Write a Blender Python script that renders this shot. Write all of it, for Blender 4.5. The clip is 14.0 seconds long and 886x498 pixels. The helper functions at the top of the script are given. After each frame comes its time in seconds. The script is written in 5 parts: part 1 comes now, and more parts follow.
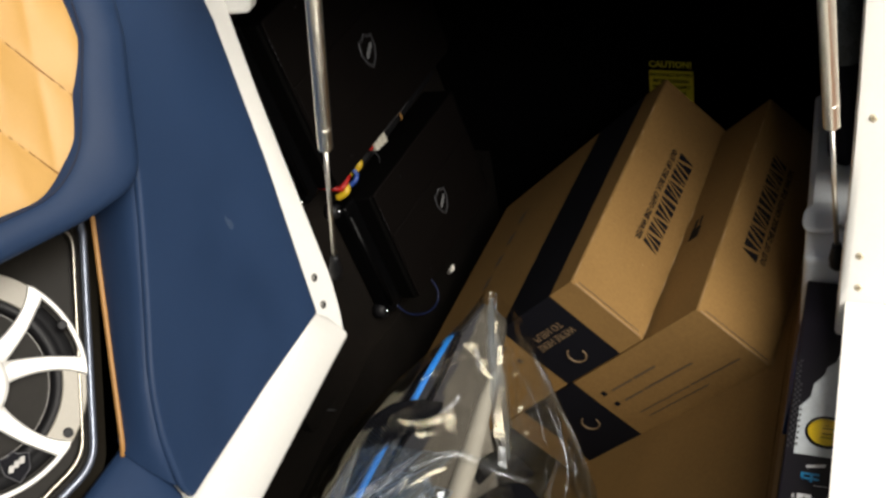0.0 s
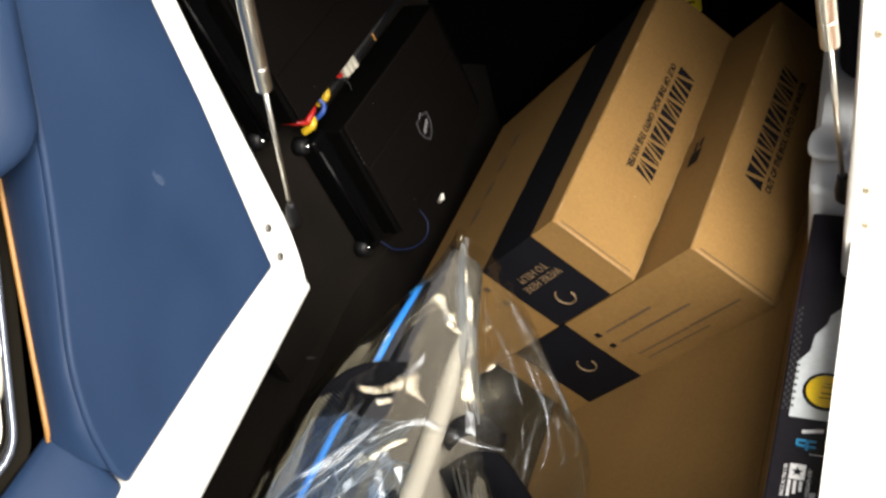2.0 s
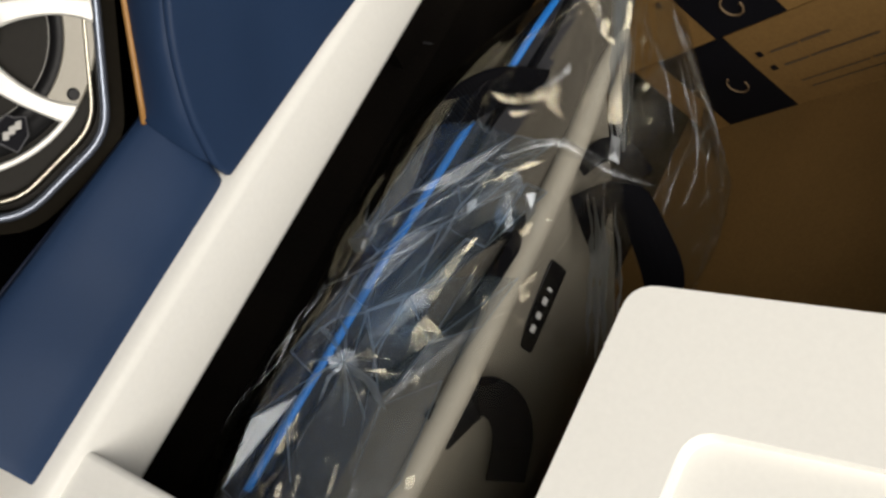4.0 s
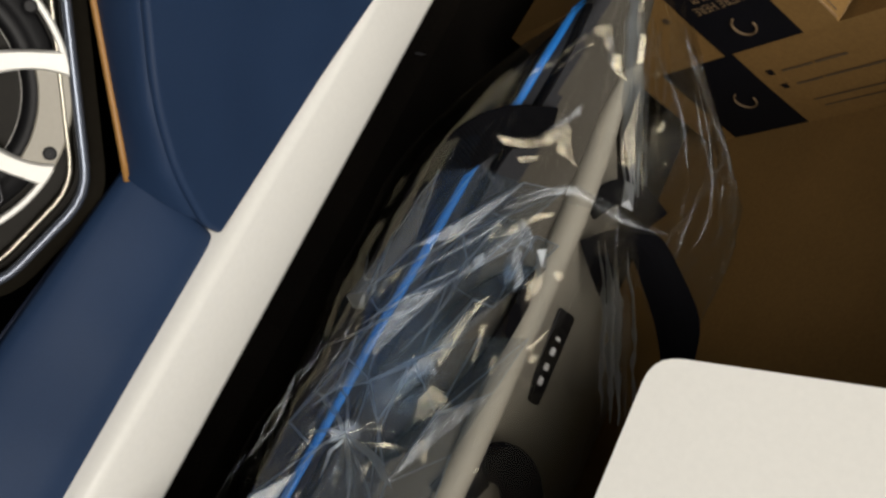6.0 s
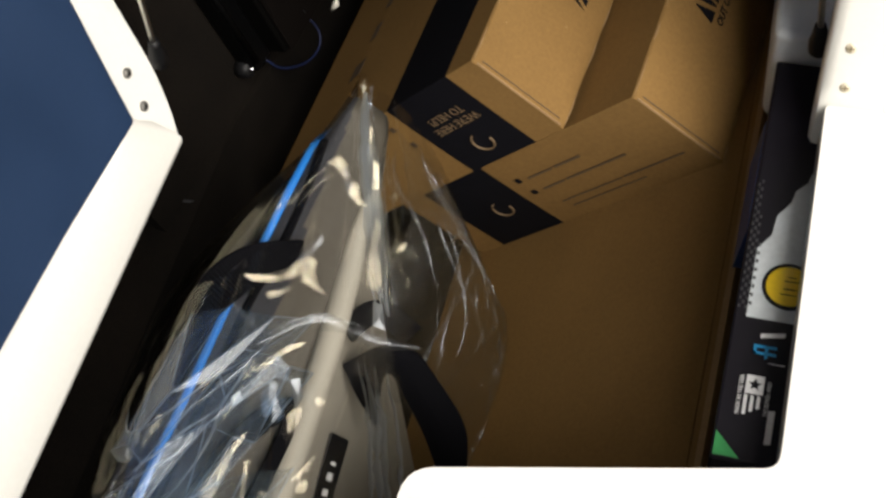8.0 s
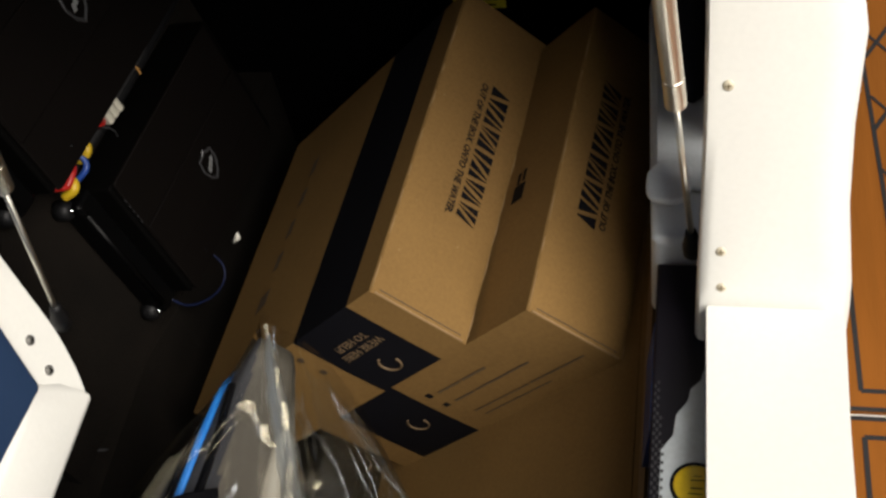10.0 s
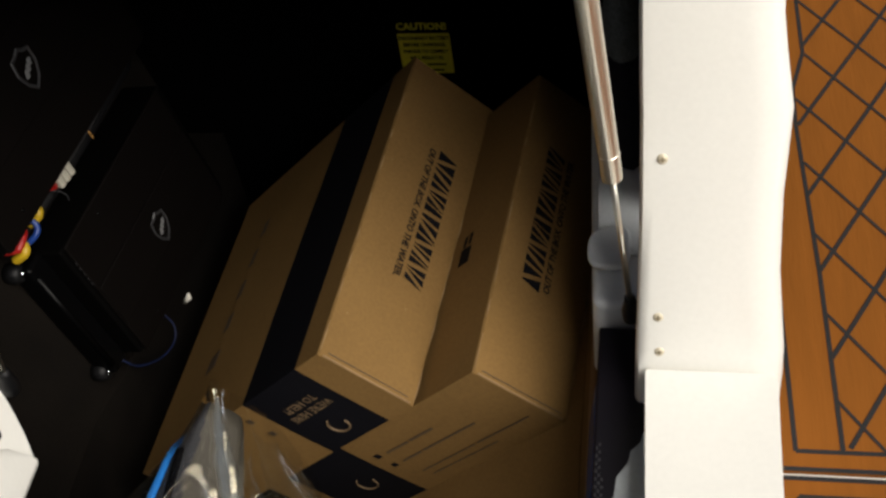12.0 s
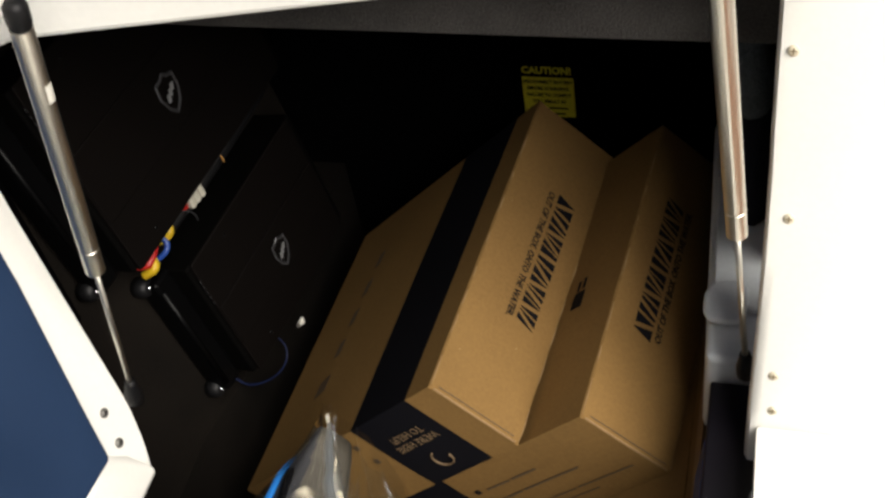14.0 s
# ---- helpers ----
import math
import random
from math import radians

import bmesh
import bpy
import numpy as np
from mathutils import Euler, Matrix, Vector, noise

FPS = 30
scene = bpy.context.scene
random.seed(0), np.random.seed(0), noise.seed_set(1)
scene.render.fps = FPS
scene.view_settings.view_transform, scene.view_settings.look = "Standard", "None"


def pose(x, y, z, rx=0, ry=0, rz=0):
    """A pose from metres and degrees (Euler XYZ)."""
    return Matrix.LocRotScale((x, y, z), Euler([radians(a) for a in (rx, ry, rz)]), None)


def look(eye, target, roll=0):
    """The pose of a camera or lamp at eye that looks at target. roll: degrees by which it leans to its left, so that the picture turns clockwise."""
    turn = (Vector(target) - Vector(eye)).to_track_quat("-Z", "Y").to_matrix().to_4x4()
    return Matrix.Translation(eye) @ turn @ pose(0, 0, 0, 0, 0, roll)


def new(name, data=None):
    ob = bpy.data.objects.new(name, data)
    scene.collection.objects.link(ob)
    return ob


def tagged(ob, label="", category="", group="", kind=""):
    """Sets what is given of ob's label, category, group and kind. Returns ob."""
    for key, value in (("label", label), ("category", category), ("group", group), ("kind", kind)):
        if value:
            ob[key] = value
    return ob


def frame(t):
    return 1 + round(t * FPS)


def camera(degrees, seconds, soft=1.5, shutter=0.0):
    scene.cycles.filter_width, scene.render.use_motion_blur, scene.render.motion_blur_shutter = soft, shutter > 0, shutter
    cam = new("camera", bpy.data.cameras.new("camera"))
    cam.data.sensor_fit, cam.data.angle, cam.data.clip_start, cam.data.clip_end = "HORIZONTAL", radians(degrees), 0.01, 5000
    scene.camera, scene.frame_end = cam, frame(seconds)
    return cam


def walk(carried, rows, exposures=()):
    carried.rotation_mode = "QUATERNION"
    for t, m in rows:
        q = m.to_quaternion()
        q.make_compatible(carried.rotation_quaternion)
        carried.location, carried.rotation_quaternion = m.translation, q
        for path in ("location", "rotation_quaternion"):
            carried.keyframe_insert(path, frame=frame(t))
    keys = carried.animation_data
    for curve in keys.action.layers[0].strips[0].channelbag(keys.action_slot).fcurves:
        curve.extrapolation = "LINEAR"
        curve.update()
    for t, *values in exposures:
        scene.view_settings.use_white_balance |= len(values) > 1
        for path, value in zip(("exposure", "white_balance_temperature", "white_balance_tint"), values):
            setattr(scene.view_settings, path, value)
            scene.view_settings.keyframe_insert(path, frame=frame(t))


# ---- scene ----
cam = camera(42.0, 14.0, soft=2.7)
PATH = [
    (0, (0.261, 0.174, 1.26), (-0.409, 1.549, -0.029), -11.7),
    (0.3, (0.251, 0.202, 1.254), (-0.515, 1.492, -0.068), -12.3),
    (0.5, (0.26, 0.234, 1.25), (-0.462, 1.47, -0.148), -12.6),
    (1, (0.199, 0.317, 1.226), (-0.321, 1.648, -0.173), -12.6),
    (1.5, (0.235, 0.325, 1.212), (-0.42, 1.602, -0.181), -15.1),
    (2, (0.31, 0.336, 1.203), (-0.436, 1.543, -0.206), -17.6),
    (2.5, (0.281, 0.341, 1.192), (-0.387, 1.441, -0.339), -17.6),
    (3, (0.25, 0.333, 1.184), (-0.406, 1.449, -0.34), -18.6),
    (3.5, (0.228, 0.381, 1.154), (-0.517, 1.25, -0.486), -22.7),
    (3.7, (0.212, 0.399, 1.132), (-0.557, 1.158, -0.551), -22.0),
    (5.8, (0.128, 0.51, 1.103), (-0.541, 1.122, -0.679), -24.8),
    (6, (0.116, 0.512, 1.12), (-0.555, 1.148, -0.654), -23.6),
    (6.5, (0.116, 0.524, 1.146), (-0.542, 1.253, -0.597), -22.1),
    (7, (0.164, 0.515, 1.15), (-0.51, 1.333, -0.546), -22.6),
    (7.5, (0.178, 0.525, 1.139), (-0.381, 1.351, -0.595), -18.5),
    (8, (0.211, 0.534, 1.135), (-0.289, 1.436, -0.579), -15.6),
    (8.5, (0.218, 0.576, 1.163), (-0.271, 1.597, -0.486), -15.2),
    (8.7, (0.228, 0.582, 1.174), (-0.247, 1.649, -0.45), -15.1),
    (10.8, (0.243, 0.553, 1.187), (-0.147, 1.745, -0.371), -13.2),
    (11, (0.249, 0.57, 1.193), (-0.138, 1.765, -0.363), -13.4),
    (11.5, (0.252, 0.576, 1.202), (-0.106, 1.795, -0.342), -12.4),
    (12, (0.25, 0.562, 1.21), (-0.088, 1.817, -0.311), -10.4),
    (12.5, (0.25, 0.549, 1.227), (-0.219, 1.834, -0.233), -12.8),
    (13, (0.251, 0.55, 1.233), (-0.287, 1.816, -0.218), -13.5),
    (13.5, (0.245, 0.558, 1.232), (-0.267, 1.829, -0.225), -11.9),
    (14, (0.232, 0.55, 1.231), (-0.271, 1.821, -0.23), -11.5),
]
EXPOSURES = [(0.0, 0.0, 6500, 10), (0.5, 0.48, 6500, 10), (1.0, 0.7, 6500, 10), (1.5, 0.85, 6500, 10), (2.0, 0.85, 6500, 10), (3.0, 0.1, 6500, 10), (3.7, -0.45, 6500, 10), (6.0, -0.75, 6500, 10), (6.5, -0.6, 6500, 10), (6.8, -0.22, 6500, 10), (7.5, 0.1, 6500, 10), (8.5, -0.12, 6500, 10), (11.0, -0.3, 6500, 10), (11.8, -0.42, 6500, 10), (12.5, -0.5, 6500, 10), (13.3, -0.12, 6500, 10), (14.0, 0.0, 6500, 10)]
walk(cam, [(t, look(eye, target, roll)) for t, eye, target, roll in PATH], EXPOSURES)

# ---- light ----
world = bpy.data.worlds.new("sky")
scene.world = world
world.use_nodes = True
wn = world.node_tree.nodes
sky = wn.new("ShaderNodeTexSky")
sky.sky_type = "NISHITA"
sky.sun_disc = False
sky.air_density, sky.dust_density, sky.ozone_density = 0.5, 5.0, 0.6
sky.sun_elevation, sky.sun_rotation = radians(46), radians(124)
wn["Background"].inputs["Strength"].default_value = 0.05
world.node_tree.links.new(sky.outputs["Color"], wn["Background"].inputs["Color"])
sun = new("sun", bpy.data.lights.new("sun", "SUN"))
sun.data.energy, sun.data.angle, sun.data.color = 6.0, radians(48), (1.0, 0.955, 0.88)
sun.matrix_world = look((2.28, -0.66, 3.18), (0.0, 0.9, 0.3))


# ---- materials ----
def material(name, color, rough=0.5, metal=0.0, grain=None, amount=0.15, bump=0.0, bump_scale=200.0, blotch=4.0, spec=0.5, coat=0.0, aniso=None, sag=0.0):
    """A plain surface: colour varied at two scales, with fine relief. aniso stretches the grain along one axis."""
    m = bpy.data.materials.new(name)
    m.use_nodes = True
    nt = m.node_tree
    b = nt.nodes["Principled BSDF"]
    b.inputs["Roughness"].default_value, b.inputs["Metallic"].default_value = rough, metal
    b.inputs["Specular IOR Level"].default_value = spec
    b.inputs["Coat Weight"].default_value = coat
    tc = nt.nodes.new("ShaderNodeTexCoord")
    mp = nt.nodes.new("ShaderNodeMapping")
    if aniso:
        mp.inputs["Scale"].default_value = aniso
    nt.links.new(tc.outputs["Object"], mp.inputs["Vector"])
    fine, broad = nt.nodes.new("ShaderNodeTexNoise"), nt.nodes.new("ShaderNodeTexNoise")
    fine.inputs["Scale"].default_value, fine.inputs["Detail"].default_value = grain or bump_scale, 4
    broad.inputs["Scale"].default_value, broad.inputs["Detail"].default_value = blotch, 5
    for n in (fine, broad):
        nt.links.new(mp.outputs["Vector"], n.inputs["Vector"])
    mix = nt.nodes.new("ShaderNodeMix")
    mix.data_type = "FLOAT"
    mix.inputs[0].default_value = 0.5
    nt.links.new(fine.outputs["Fac"], mix.inputs[2])
    nt.links.new(broad.outputs["Fac"], mix.inputs[3])
    ramp = nt.nodes.new("ShaderNodeValToRGB")
    lo = [max(0.0, c * (1 - amount)) for c in color]
    hi = [min(1.0, c * (1 + amount)) for c in color]
    ramp.color_ramp.elements[0].position, ramp.color_ramp.elements[1].position = 0.3, 0.7
    ramp.color_ramp.elements[0].color, ramp.color_ramp.elements[1].color = (*lo, 1), (*hi, 1)
    nt.links.new(mix.outputs[0], ramp.inputs["Fac"])
    nt.links.new(ramp.outputs["Color"], b.inputs["Base Color"])
    rr = nt.nodes.new("ShaderNodeMapRange")
    rr.inputs["To Min"].default_value, rr.inputs["To Max"].default_value = max(0.02, rough - 0.08), min(1.0, rough + 0.08)
    nt.links.new(broad.outputs["Fac"], rr.inputs["Value"])
    nt.links.new(rr.outputs["Result"], b.inputs["Roughness"])
    if bump:
        tex = nt.nodes.new("ShaderNodeTexNoise")
        tex.inputs["Scale"].default_value, tex.inputs["Detail"].default_value = bump_scale, 3
        nt.links.new(mp.outputs["Vector"], tex.inputs["Vector"])
        bp = nt.nodes.new("ShaderNodeBump")
        bp.inputs["Strength"].default_value, bp.inputs["Distance"].default_value = bump, 0.002
        nt.links.new(tex.outputs["Fac"], bp.inputs["Height"])
        nt.links.new(bp.outputs["Normal"], b.inputs["Normal"])
        if sag:
            # slow dents under the fine grain
            slow, dent = nt.nodes.new("ShaderNodeTexNoise"), nt.nodes.new("ShaderNodeBump")
            slow.inputs["Scale"].default_value, slow.inputs["Detail"].default_value = 7.0, 1
            dent.inputs["Strength"].default_value, dent.inputs["Distance"].default_value = 0.6, sag
            nt.links.new(tc.outputs["Object"], slow.inputs["Vector"])
            nt.links.new(slow.outputs["Fac"], dent.inputs["Height"])
            nt.links.new(dent.outputs["Normal"], bp.inputs["Normal"])
    return m


def clear_film(name, least, most, haze, ripple, rough, tint, size=22.0):
    """Thin clear plastic: lets most light through, with a sharp sheen and a slight milky haze."""
    m = bpy.data.materials.new(name)
    m.use_nodes = True
    nt = m.node_tree
    nt.nodes.remove(nt.nodes["Principled BSDF"])
    out = nt.nodes["Material Output"]
    tr, gl, mx = nt.nodes.new("ShaderNodeBsdfTransparent"), nt.nodes.new("ShaderNodeBsdfGlossy"), nt.nodes.new("ShaderNodeMixShader")
    milk, veil = nt.nodes.new("ShaderNodeBsdfTranslucent"), nt.nodes.new("ShaderNodeMixShader")
    tr.inputs["Color"].default_value = (0.95, 0.955, 0.96, 1)
    milk.inputs["Color"].default_value = (*tint, 1)
    gl.inputs["Color"].default_value = (1.0, 0.92, 0.70, 1) if tint[0] > 0.7 else (0.86, 0.93, 1.0, 1)
    veil.inputs["Fac"].default_value = haze
    gl.inputs["Roughness"].default_value = rough
    lw = nt.nodes.new("ShaderNodeLayerWeight")
    lw.inputs["Blend"].default_value = 0.25
    mr = nt.nodes.new("ShaderNodeMapRange")
    mr.inputs["To Min"].default_value, mr.inputs["To Max"].default_value = least, most
    tex = nt.nodes.new("ShaderNodeTexNoise")
    tex.inputs["Scale"].default_value, tex.inputs["Detail"].default_value = size, 2
    bp = nt.nodes.new("ShaderNodeBump")
    bp.inputs["Strength"].default_value, bp.inputs["Distance"].default_value = ripple * 3, 0.005
    nt.links.new(tex.outputs["Fac"], bp.inputs["Height"])
    nt.links.new(bp.outputs["Normal"], gl.inputs["Normal"])
    nt.links.new(lw.outputs["Fresnel"], mr.inputs["Value"])
    nt.links.new(mr.outputs["Result"], mx.inputs["Fac"])
    nt.links.new(tr.outputs["BSDF"], veil.inputs[1])
    nt.links.new(milk.outputs["BSDF"], veil.inputs[2])
    nt.links.new(veil.outputs["Shader"], mx.inputs[1])
    nt.links.new(gl.outputs["BSDF"], mx.inputs[2])
    nt.links.new(mx.outputs["Shader"], out.inputs["Surface"])
    return m


GELCOAT = material("white_gelcoat", (0.80, 0.79, 0.74), 0.22, amount=0.03, blotch=3, coat=0.4)
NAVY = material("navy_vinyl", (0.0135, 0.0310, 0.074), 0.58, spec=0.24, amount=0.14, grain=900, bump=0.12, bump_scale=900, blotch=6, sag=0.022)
NAVY_SEAM = material("navy_thread", (0.006, 0.012, 0.034), 0.7, amount=0.2)
TAN = material("tan_vinyl", (0.52, 0.30, 0.085), 0.5, amount=0.08, grain=900, bump=0.12, bump_scale=900, sag=0.03)
THREAD = material("brown_thread", (0.20, 0.09, 0.02), 0.8)
CARD = material("brown_cardboard", (0.188, 0.108, 0.036), 0.75, amount=0.16, grain=260, bump=0.10, bump_scale=260, blotch=7, spec=0.12)
CARD_EDGE = material("worn_cardboard_edge", (0.26, 0.16, 0.070), 0.85, amount=0.15, grain=300)
PRINT = material("black_print", (0.003, 0.003, 0.005), 0.7, amount=0.3, grain=260, spec=0.15)
PRINT_FAINT = material("faded_brown_print", (0.06, 0.037, 0.018), 0.7, amount=0.5, grain=500)
PRINT_TAN = material("tan_print", (0.11, 0.07, 0.034), 0.7, amount=0.1)
# Locker carpet has deep shade put into its colour; the beam's has less.
CARPET = material("shade_dark_carpet", (0.0052, 0.0039, 0.0028), 0.95, amount=0.8, grain=420, bump=1.0, bump_scale=420, blotch=9, spec=0.1)
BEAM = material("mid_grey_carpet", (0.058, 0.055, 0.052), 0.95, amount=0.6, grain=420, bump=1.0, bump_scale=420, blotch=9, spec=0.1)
# Liner black is pushed near zero: the locker's shade is in the colour.
LINER = material("shade_black_liner", (0.0005, 0.0005, 0.0006), 0.85, amount=0.3, grain=60, spec=0.03)
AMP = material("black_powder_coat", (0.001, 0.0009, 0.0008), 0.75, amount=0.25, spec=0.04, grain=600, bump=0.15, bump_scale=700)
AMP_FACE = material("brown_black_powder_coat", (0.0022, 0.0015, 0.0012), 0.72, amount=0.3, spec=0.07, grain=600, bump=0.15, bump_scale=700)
SLEEVE = material("grey_cable_sleeve", (0.02, 0.02, 0.021), 0.7, amount=0.5, grain=500)
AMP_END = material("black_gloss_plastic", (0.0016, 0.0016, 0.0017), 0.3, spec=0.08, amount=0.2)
STEEL = material("brushed_steel", (0.74, 0.71, 0.62), 0.32, metal=1.0, amount=0.06, grain=300)
SCREW = material("plated_screw", (0.62, 0.56, 0.42), 0.6, metal=0.2, amount=0.1)
SCREW_GREY = material("dulled_screw", (0.16, 0.155, 0.14), 0.5, metal=0.4, amount=0.2)
SCREW_DARK = material("screw_recess", (0.18, 0.14, 0.08), 0.7, amount=0.2)
CHROME = material("polished_chrome", (0.72, 0.72, 0.72), 0.08, metal=1.0, amount=0.03)
RUBBER = material("black_rubber", (0.004, 0.004, 0.0045), 0.5, spec=0.25, amount=0.2)
SILVER_PRINT = material("silver_badge", (0.42, 0.43, 0.44), 0.35, metal=0.6, amount=0.1)
BADGE = material("smoked_silver_badge", (0.06, 0.06, 0.064), 0.35, metal=0.5, amount=0.2)
SILVER = material("silver_paint", (0.60, 0.59, 0.55), 0.35, metal=0.15, amount=0.04)
SPEAKER_CONE = material("grey_speaker_cone", (0.36, 0.35, 0.32), 0.45, amount=0.1, blotch=12)
POD = material("gloss_black_panel", (0.010, 0.0085, 0.006), 0.35, amount=0.2, spec=0.06)
RIM = material("smoked_chrome", (0.42, 0.39, 0.32), 0.3, metal=1.0, amount=0.1)
RIM_DARK = material("blue_grey_gloss", (0.16, 0.18, 0.22), 0.25, metal=0.7, amount=0.1)
RING = material("dull_cream_paint", (0.27, 0.25, 0.205), 0.45, metal=0.1, amount=0.05)
GOLD = material("orange_piping", (0.36, 0.18, 0.05), 0.5, amount=0.1)
FABRIC = material("grey_cooler_fabric", (0.195, 0.178, 0.142), 0.7, amount=0.10, grain=700, bump=0.2, bump_scale=800)
FABRIC_TOP = material("taupe_cooler_fabric", (0.050, 0.043, 0.031), 0.7, amount=0.12, grain=700, bump=0.2, bump_scale=800)
FABRIC_DARK = material("dark_cooler_fabric", (0.010, 0.010, 0.013), 0.7, amount=0.15, grain=700, bump=0.2, bump_scale=800)
WEBBING = material("black_webbing", (0.0022, 0.0022, 0.003), 0.85, spec=0.05, amount=0.3, grain=500, bump=0.4, bump_scale=600)
YELLOW = material("yellow_plastic", (0.80, 0.55, 0.02), 0.4, amount=0.1)
LABEL_YELLOW = material("yellow_sticker", (0.62, 0.52, 0.03), 0.45, amount=0.08)
RED = material("red_cable", (0.34, 0.010, 0.008), 0.35, amount=0.1)
CABLE_YELLOW = material("yellow_cable_sleeve", (0.46, 0.30, 0.012), 0.4, amount=0.1)
PLUG = material("aged_white_plastic", (0.42, 0.40, 0.33), 0.45, amount=0.1)
WIRE_BLUE = material("dark_blue_wire", (0.003, 0.009, 0.045), 0.5, amount=0.1)
CABLE_BLUE = material("blue_cable", (0.01, 0.04, 0.20), 0.4, amount=0.1)
WHITE_PLASTIC = material("white_plastic", (0.72, 0.70, 0.62), 0.4, amount=0.08)
PALE = material("pale_plastic", (0.74, 0.78, 0.80), 0.35, amount=0.06, blotch=6)
EVA = material("brown_foam_decking", (0.205, 0.070, 0.010), 0.8, spec=0.1, amount=0.16, grain=60, bump=0.25, bump_scale=300, blotch=5, aniso=(1.0, 0.12, 1.0))
EVA_DARK = material("black_foam_groove", (0.012, 0.011, 0.011), 0.9)
PACK_BLACK = material("black_packaging", (0.006, 0.005, 0.008), 0.45, amount=0.2, spec=0.25)
PACK_BLUE = material("blue_printed_card", (0.02, 0.06, 0.20), 0.3, amount=0.7, grain=40, blotch=18)
PACK_GREY = material("silver_printed_card", (0.50, 0.54, 0.56), 0.3, amount=0.12, blotch=30)
GREEN = material("green_printed_card", (0.03, 0.20, 0.06), 0.4, amount=0.4, grain=80)
CYAN = material("cyan_print", (0.02, 0.25, 0.50), 0.4)
WHITE_PRINT = material("white_print", (0.70, 0.70, 0.70), 0.5)
FILM = clear_film("clear_plastic_film", 0.03, 0.7, 0.014, 0.05, 0.08, (0.78, 0.75, 0.66))
FOLD = clear_film("doubled_plastic_film", 0.03, 0.8, 0.25, 0.05, 0.2, (0.42, 0.60, 0.84))
CREASE = clear_film("creased_plastic_film", 0.075, 0.7, 0.07, 0.045, 0.11, (0.8, 0.74, 0.58), 110.0)
PLEAT = clear_film("pleated_plastic_film", 0.07, 0.7, 0.11, 0.03, 0.2, (0.70, 0.72, 0.72), 90.0)
VEIL = clear_film("cloudy_plastic_film", 0.05, 0.7, 0.11, 0.10, 0.15, (0.62, 0.56, 0.46), 60.0)
# Bunched film: strong pale haze painted in for the sky it would reflect.
STREAK = clear_film("bunched_film_sky_sheen", 0.08, 0.7, 0.44, 0.03, 0.18, (0.66, 0.70, 0.74), 90.0)
SOFT = clear_film("faintly_clouded_film", 0.04, 0.7, 0.09, 0.04, 0.2, (0.70, 0.66, 0.56), 60.0)
FOLD_LINE = clear_film("whitened_plastic_fold", 0.05, 0.6, 0.4, 0.02, 0.15, (0.6, 0.7, 0.82))
CONCRETE = material("pale_concrete", (0.35, 0.34, 0.32), 0.9, amount=0.15, grain=8, blotch=0.7)


# ---- mesh helpers ----
def part(name, bm, mat, parent=None, label="", smooth=False, bevel=0.0, segments=2):
    """Links a bmesh as one mesh object, under a thing if there is one."""
    me = bpy.data.meshes.new(name)
    bmesh.ops.recalc_face_normals(bm, faces=bm.faces)
    bm.to_mesh(me)
    bm.free()
    for one in mat if isinstance(mat, (list, tuple)) else (mat,):
        me.materials.append(one)
    if smooth:
        for p in me.polygons:
            p.use_smooth = True
    ob = new(name, me)
    if bevel:
        mod = ob.modifiers.new("bevel", "BEVEL")
        mod.width, mod.segments, mod.limit_method, mod.angle_limit = bevel, segments, "ANGLE", radians(35)
        mod.harden_normals = False
        for p in me.polygons:
            p.use_smooth = True
        me.set_sharp_from_angle(angle=radians(40))
    if parent is not None:
        ob.parent = parent
    if label:
        ob["label"] = label
    return ob


def empty(name, label, category, group="", kind="", m=None):
    ob = new(name)
    ob.empty_display_size = 0.05
    if m is not None:
        ob.matrix_world = m
    return tagged(ob, label, category, group, kind)


def axes(origin, x, y):
    """A pose from an origin, an x axis and a rough y axis."""
    x = Vector(x).normalized()
    y = Vector(y)
    y = (y - x * y.dot(x)).normalized()
    z = x.cross(y)
    return Matrix(((x.x, y.x, z.x, origin[0]), (x.y, y.y, z.y, origin[1]), (x.z, y.z, z.z, origin[2]), (0, 0, 0, 1)))


def block(x0, x1, y0, y1, z0, z1, bm=None):
    bm = bm or bmesh.new()
    bmesh.ops.create_cube(bm, size=1, matrix=Matrix.Translation(((x0 + x1) / 2, (y0 + y1) / 2, (z0 + z1) / 2)) @ Matrix.Diagonal((x1 - x0, y1 - y0, z1 - z0, 1)))
    return bm


def prism(points, depth, bm=None, m=None):
    """A flat outline in x, y, carried along z from 0 to depth."""
    bm = bm or bmesh.new()
    m = m or Matrix()
    low = [bm.verts.new(m @ Vector((x, y, 0))) for x, y in points]
    high = [bm.verts.new(m @ Vector((x, y, depth))) for x, y in points]
    bm.faces.new(low[::-1])
    bm.faces.new(high)
    for n in range(len(points)):
        k = (n + 1) % len(points)
        bm.faces.new((low[n], low[k], high[k], high[n]))
    return bm


def rounded(points, radius, steps=5):
    """The outline with its corners rounded; radius may be one number or one a corner."""
    out, n = [], len(points)
    for i in range(n):
        r = radius[i] if isinstance(radius, (list, tuple)) else radius
        p, a, b = Vector(points[i]), Vector(points[i - 1]), Vector(points[(i + 1) % n])
        if r <= 0:
            out.append(tuple(p))
            continue
        u, v = (a - p), (b - p)
        k = min(r, u.length * 0.45, v.length * 0.45)
        u, v = p + u.normalized() * k, p + v.normalized() * k
        for s in range(steps + 1):
            t = s / steps
            out.append(tuple(u * (1 - t) ** 2 + p * 2 * t * (1 - t) + v * t * t))
    return out


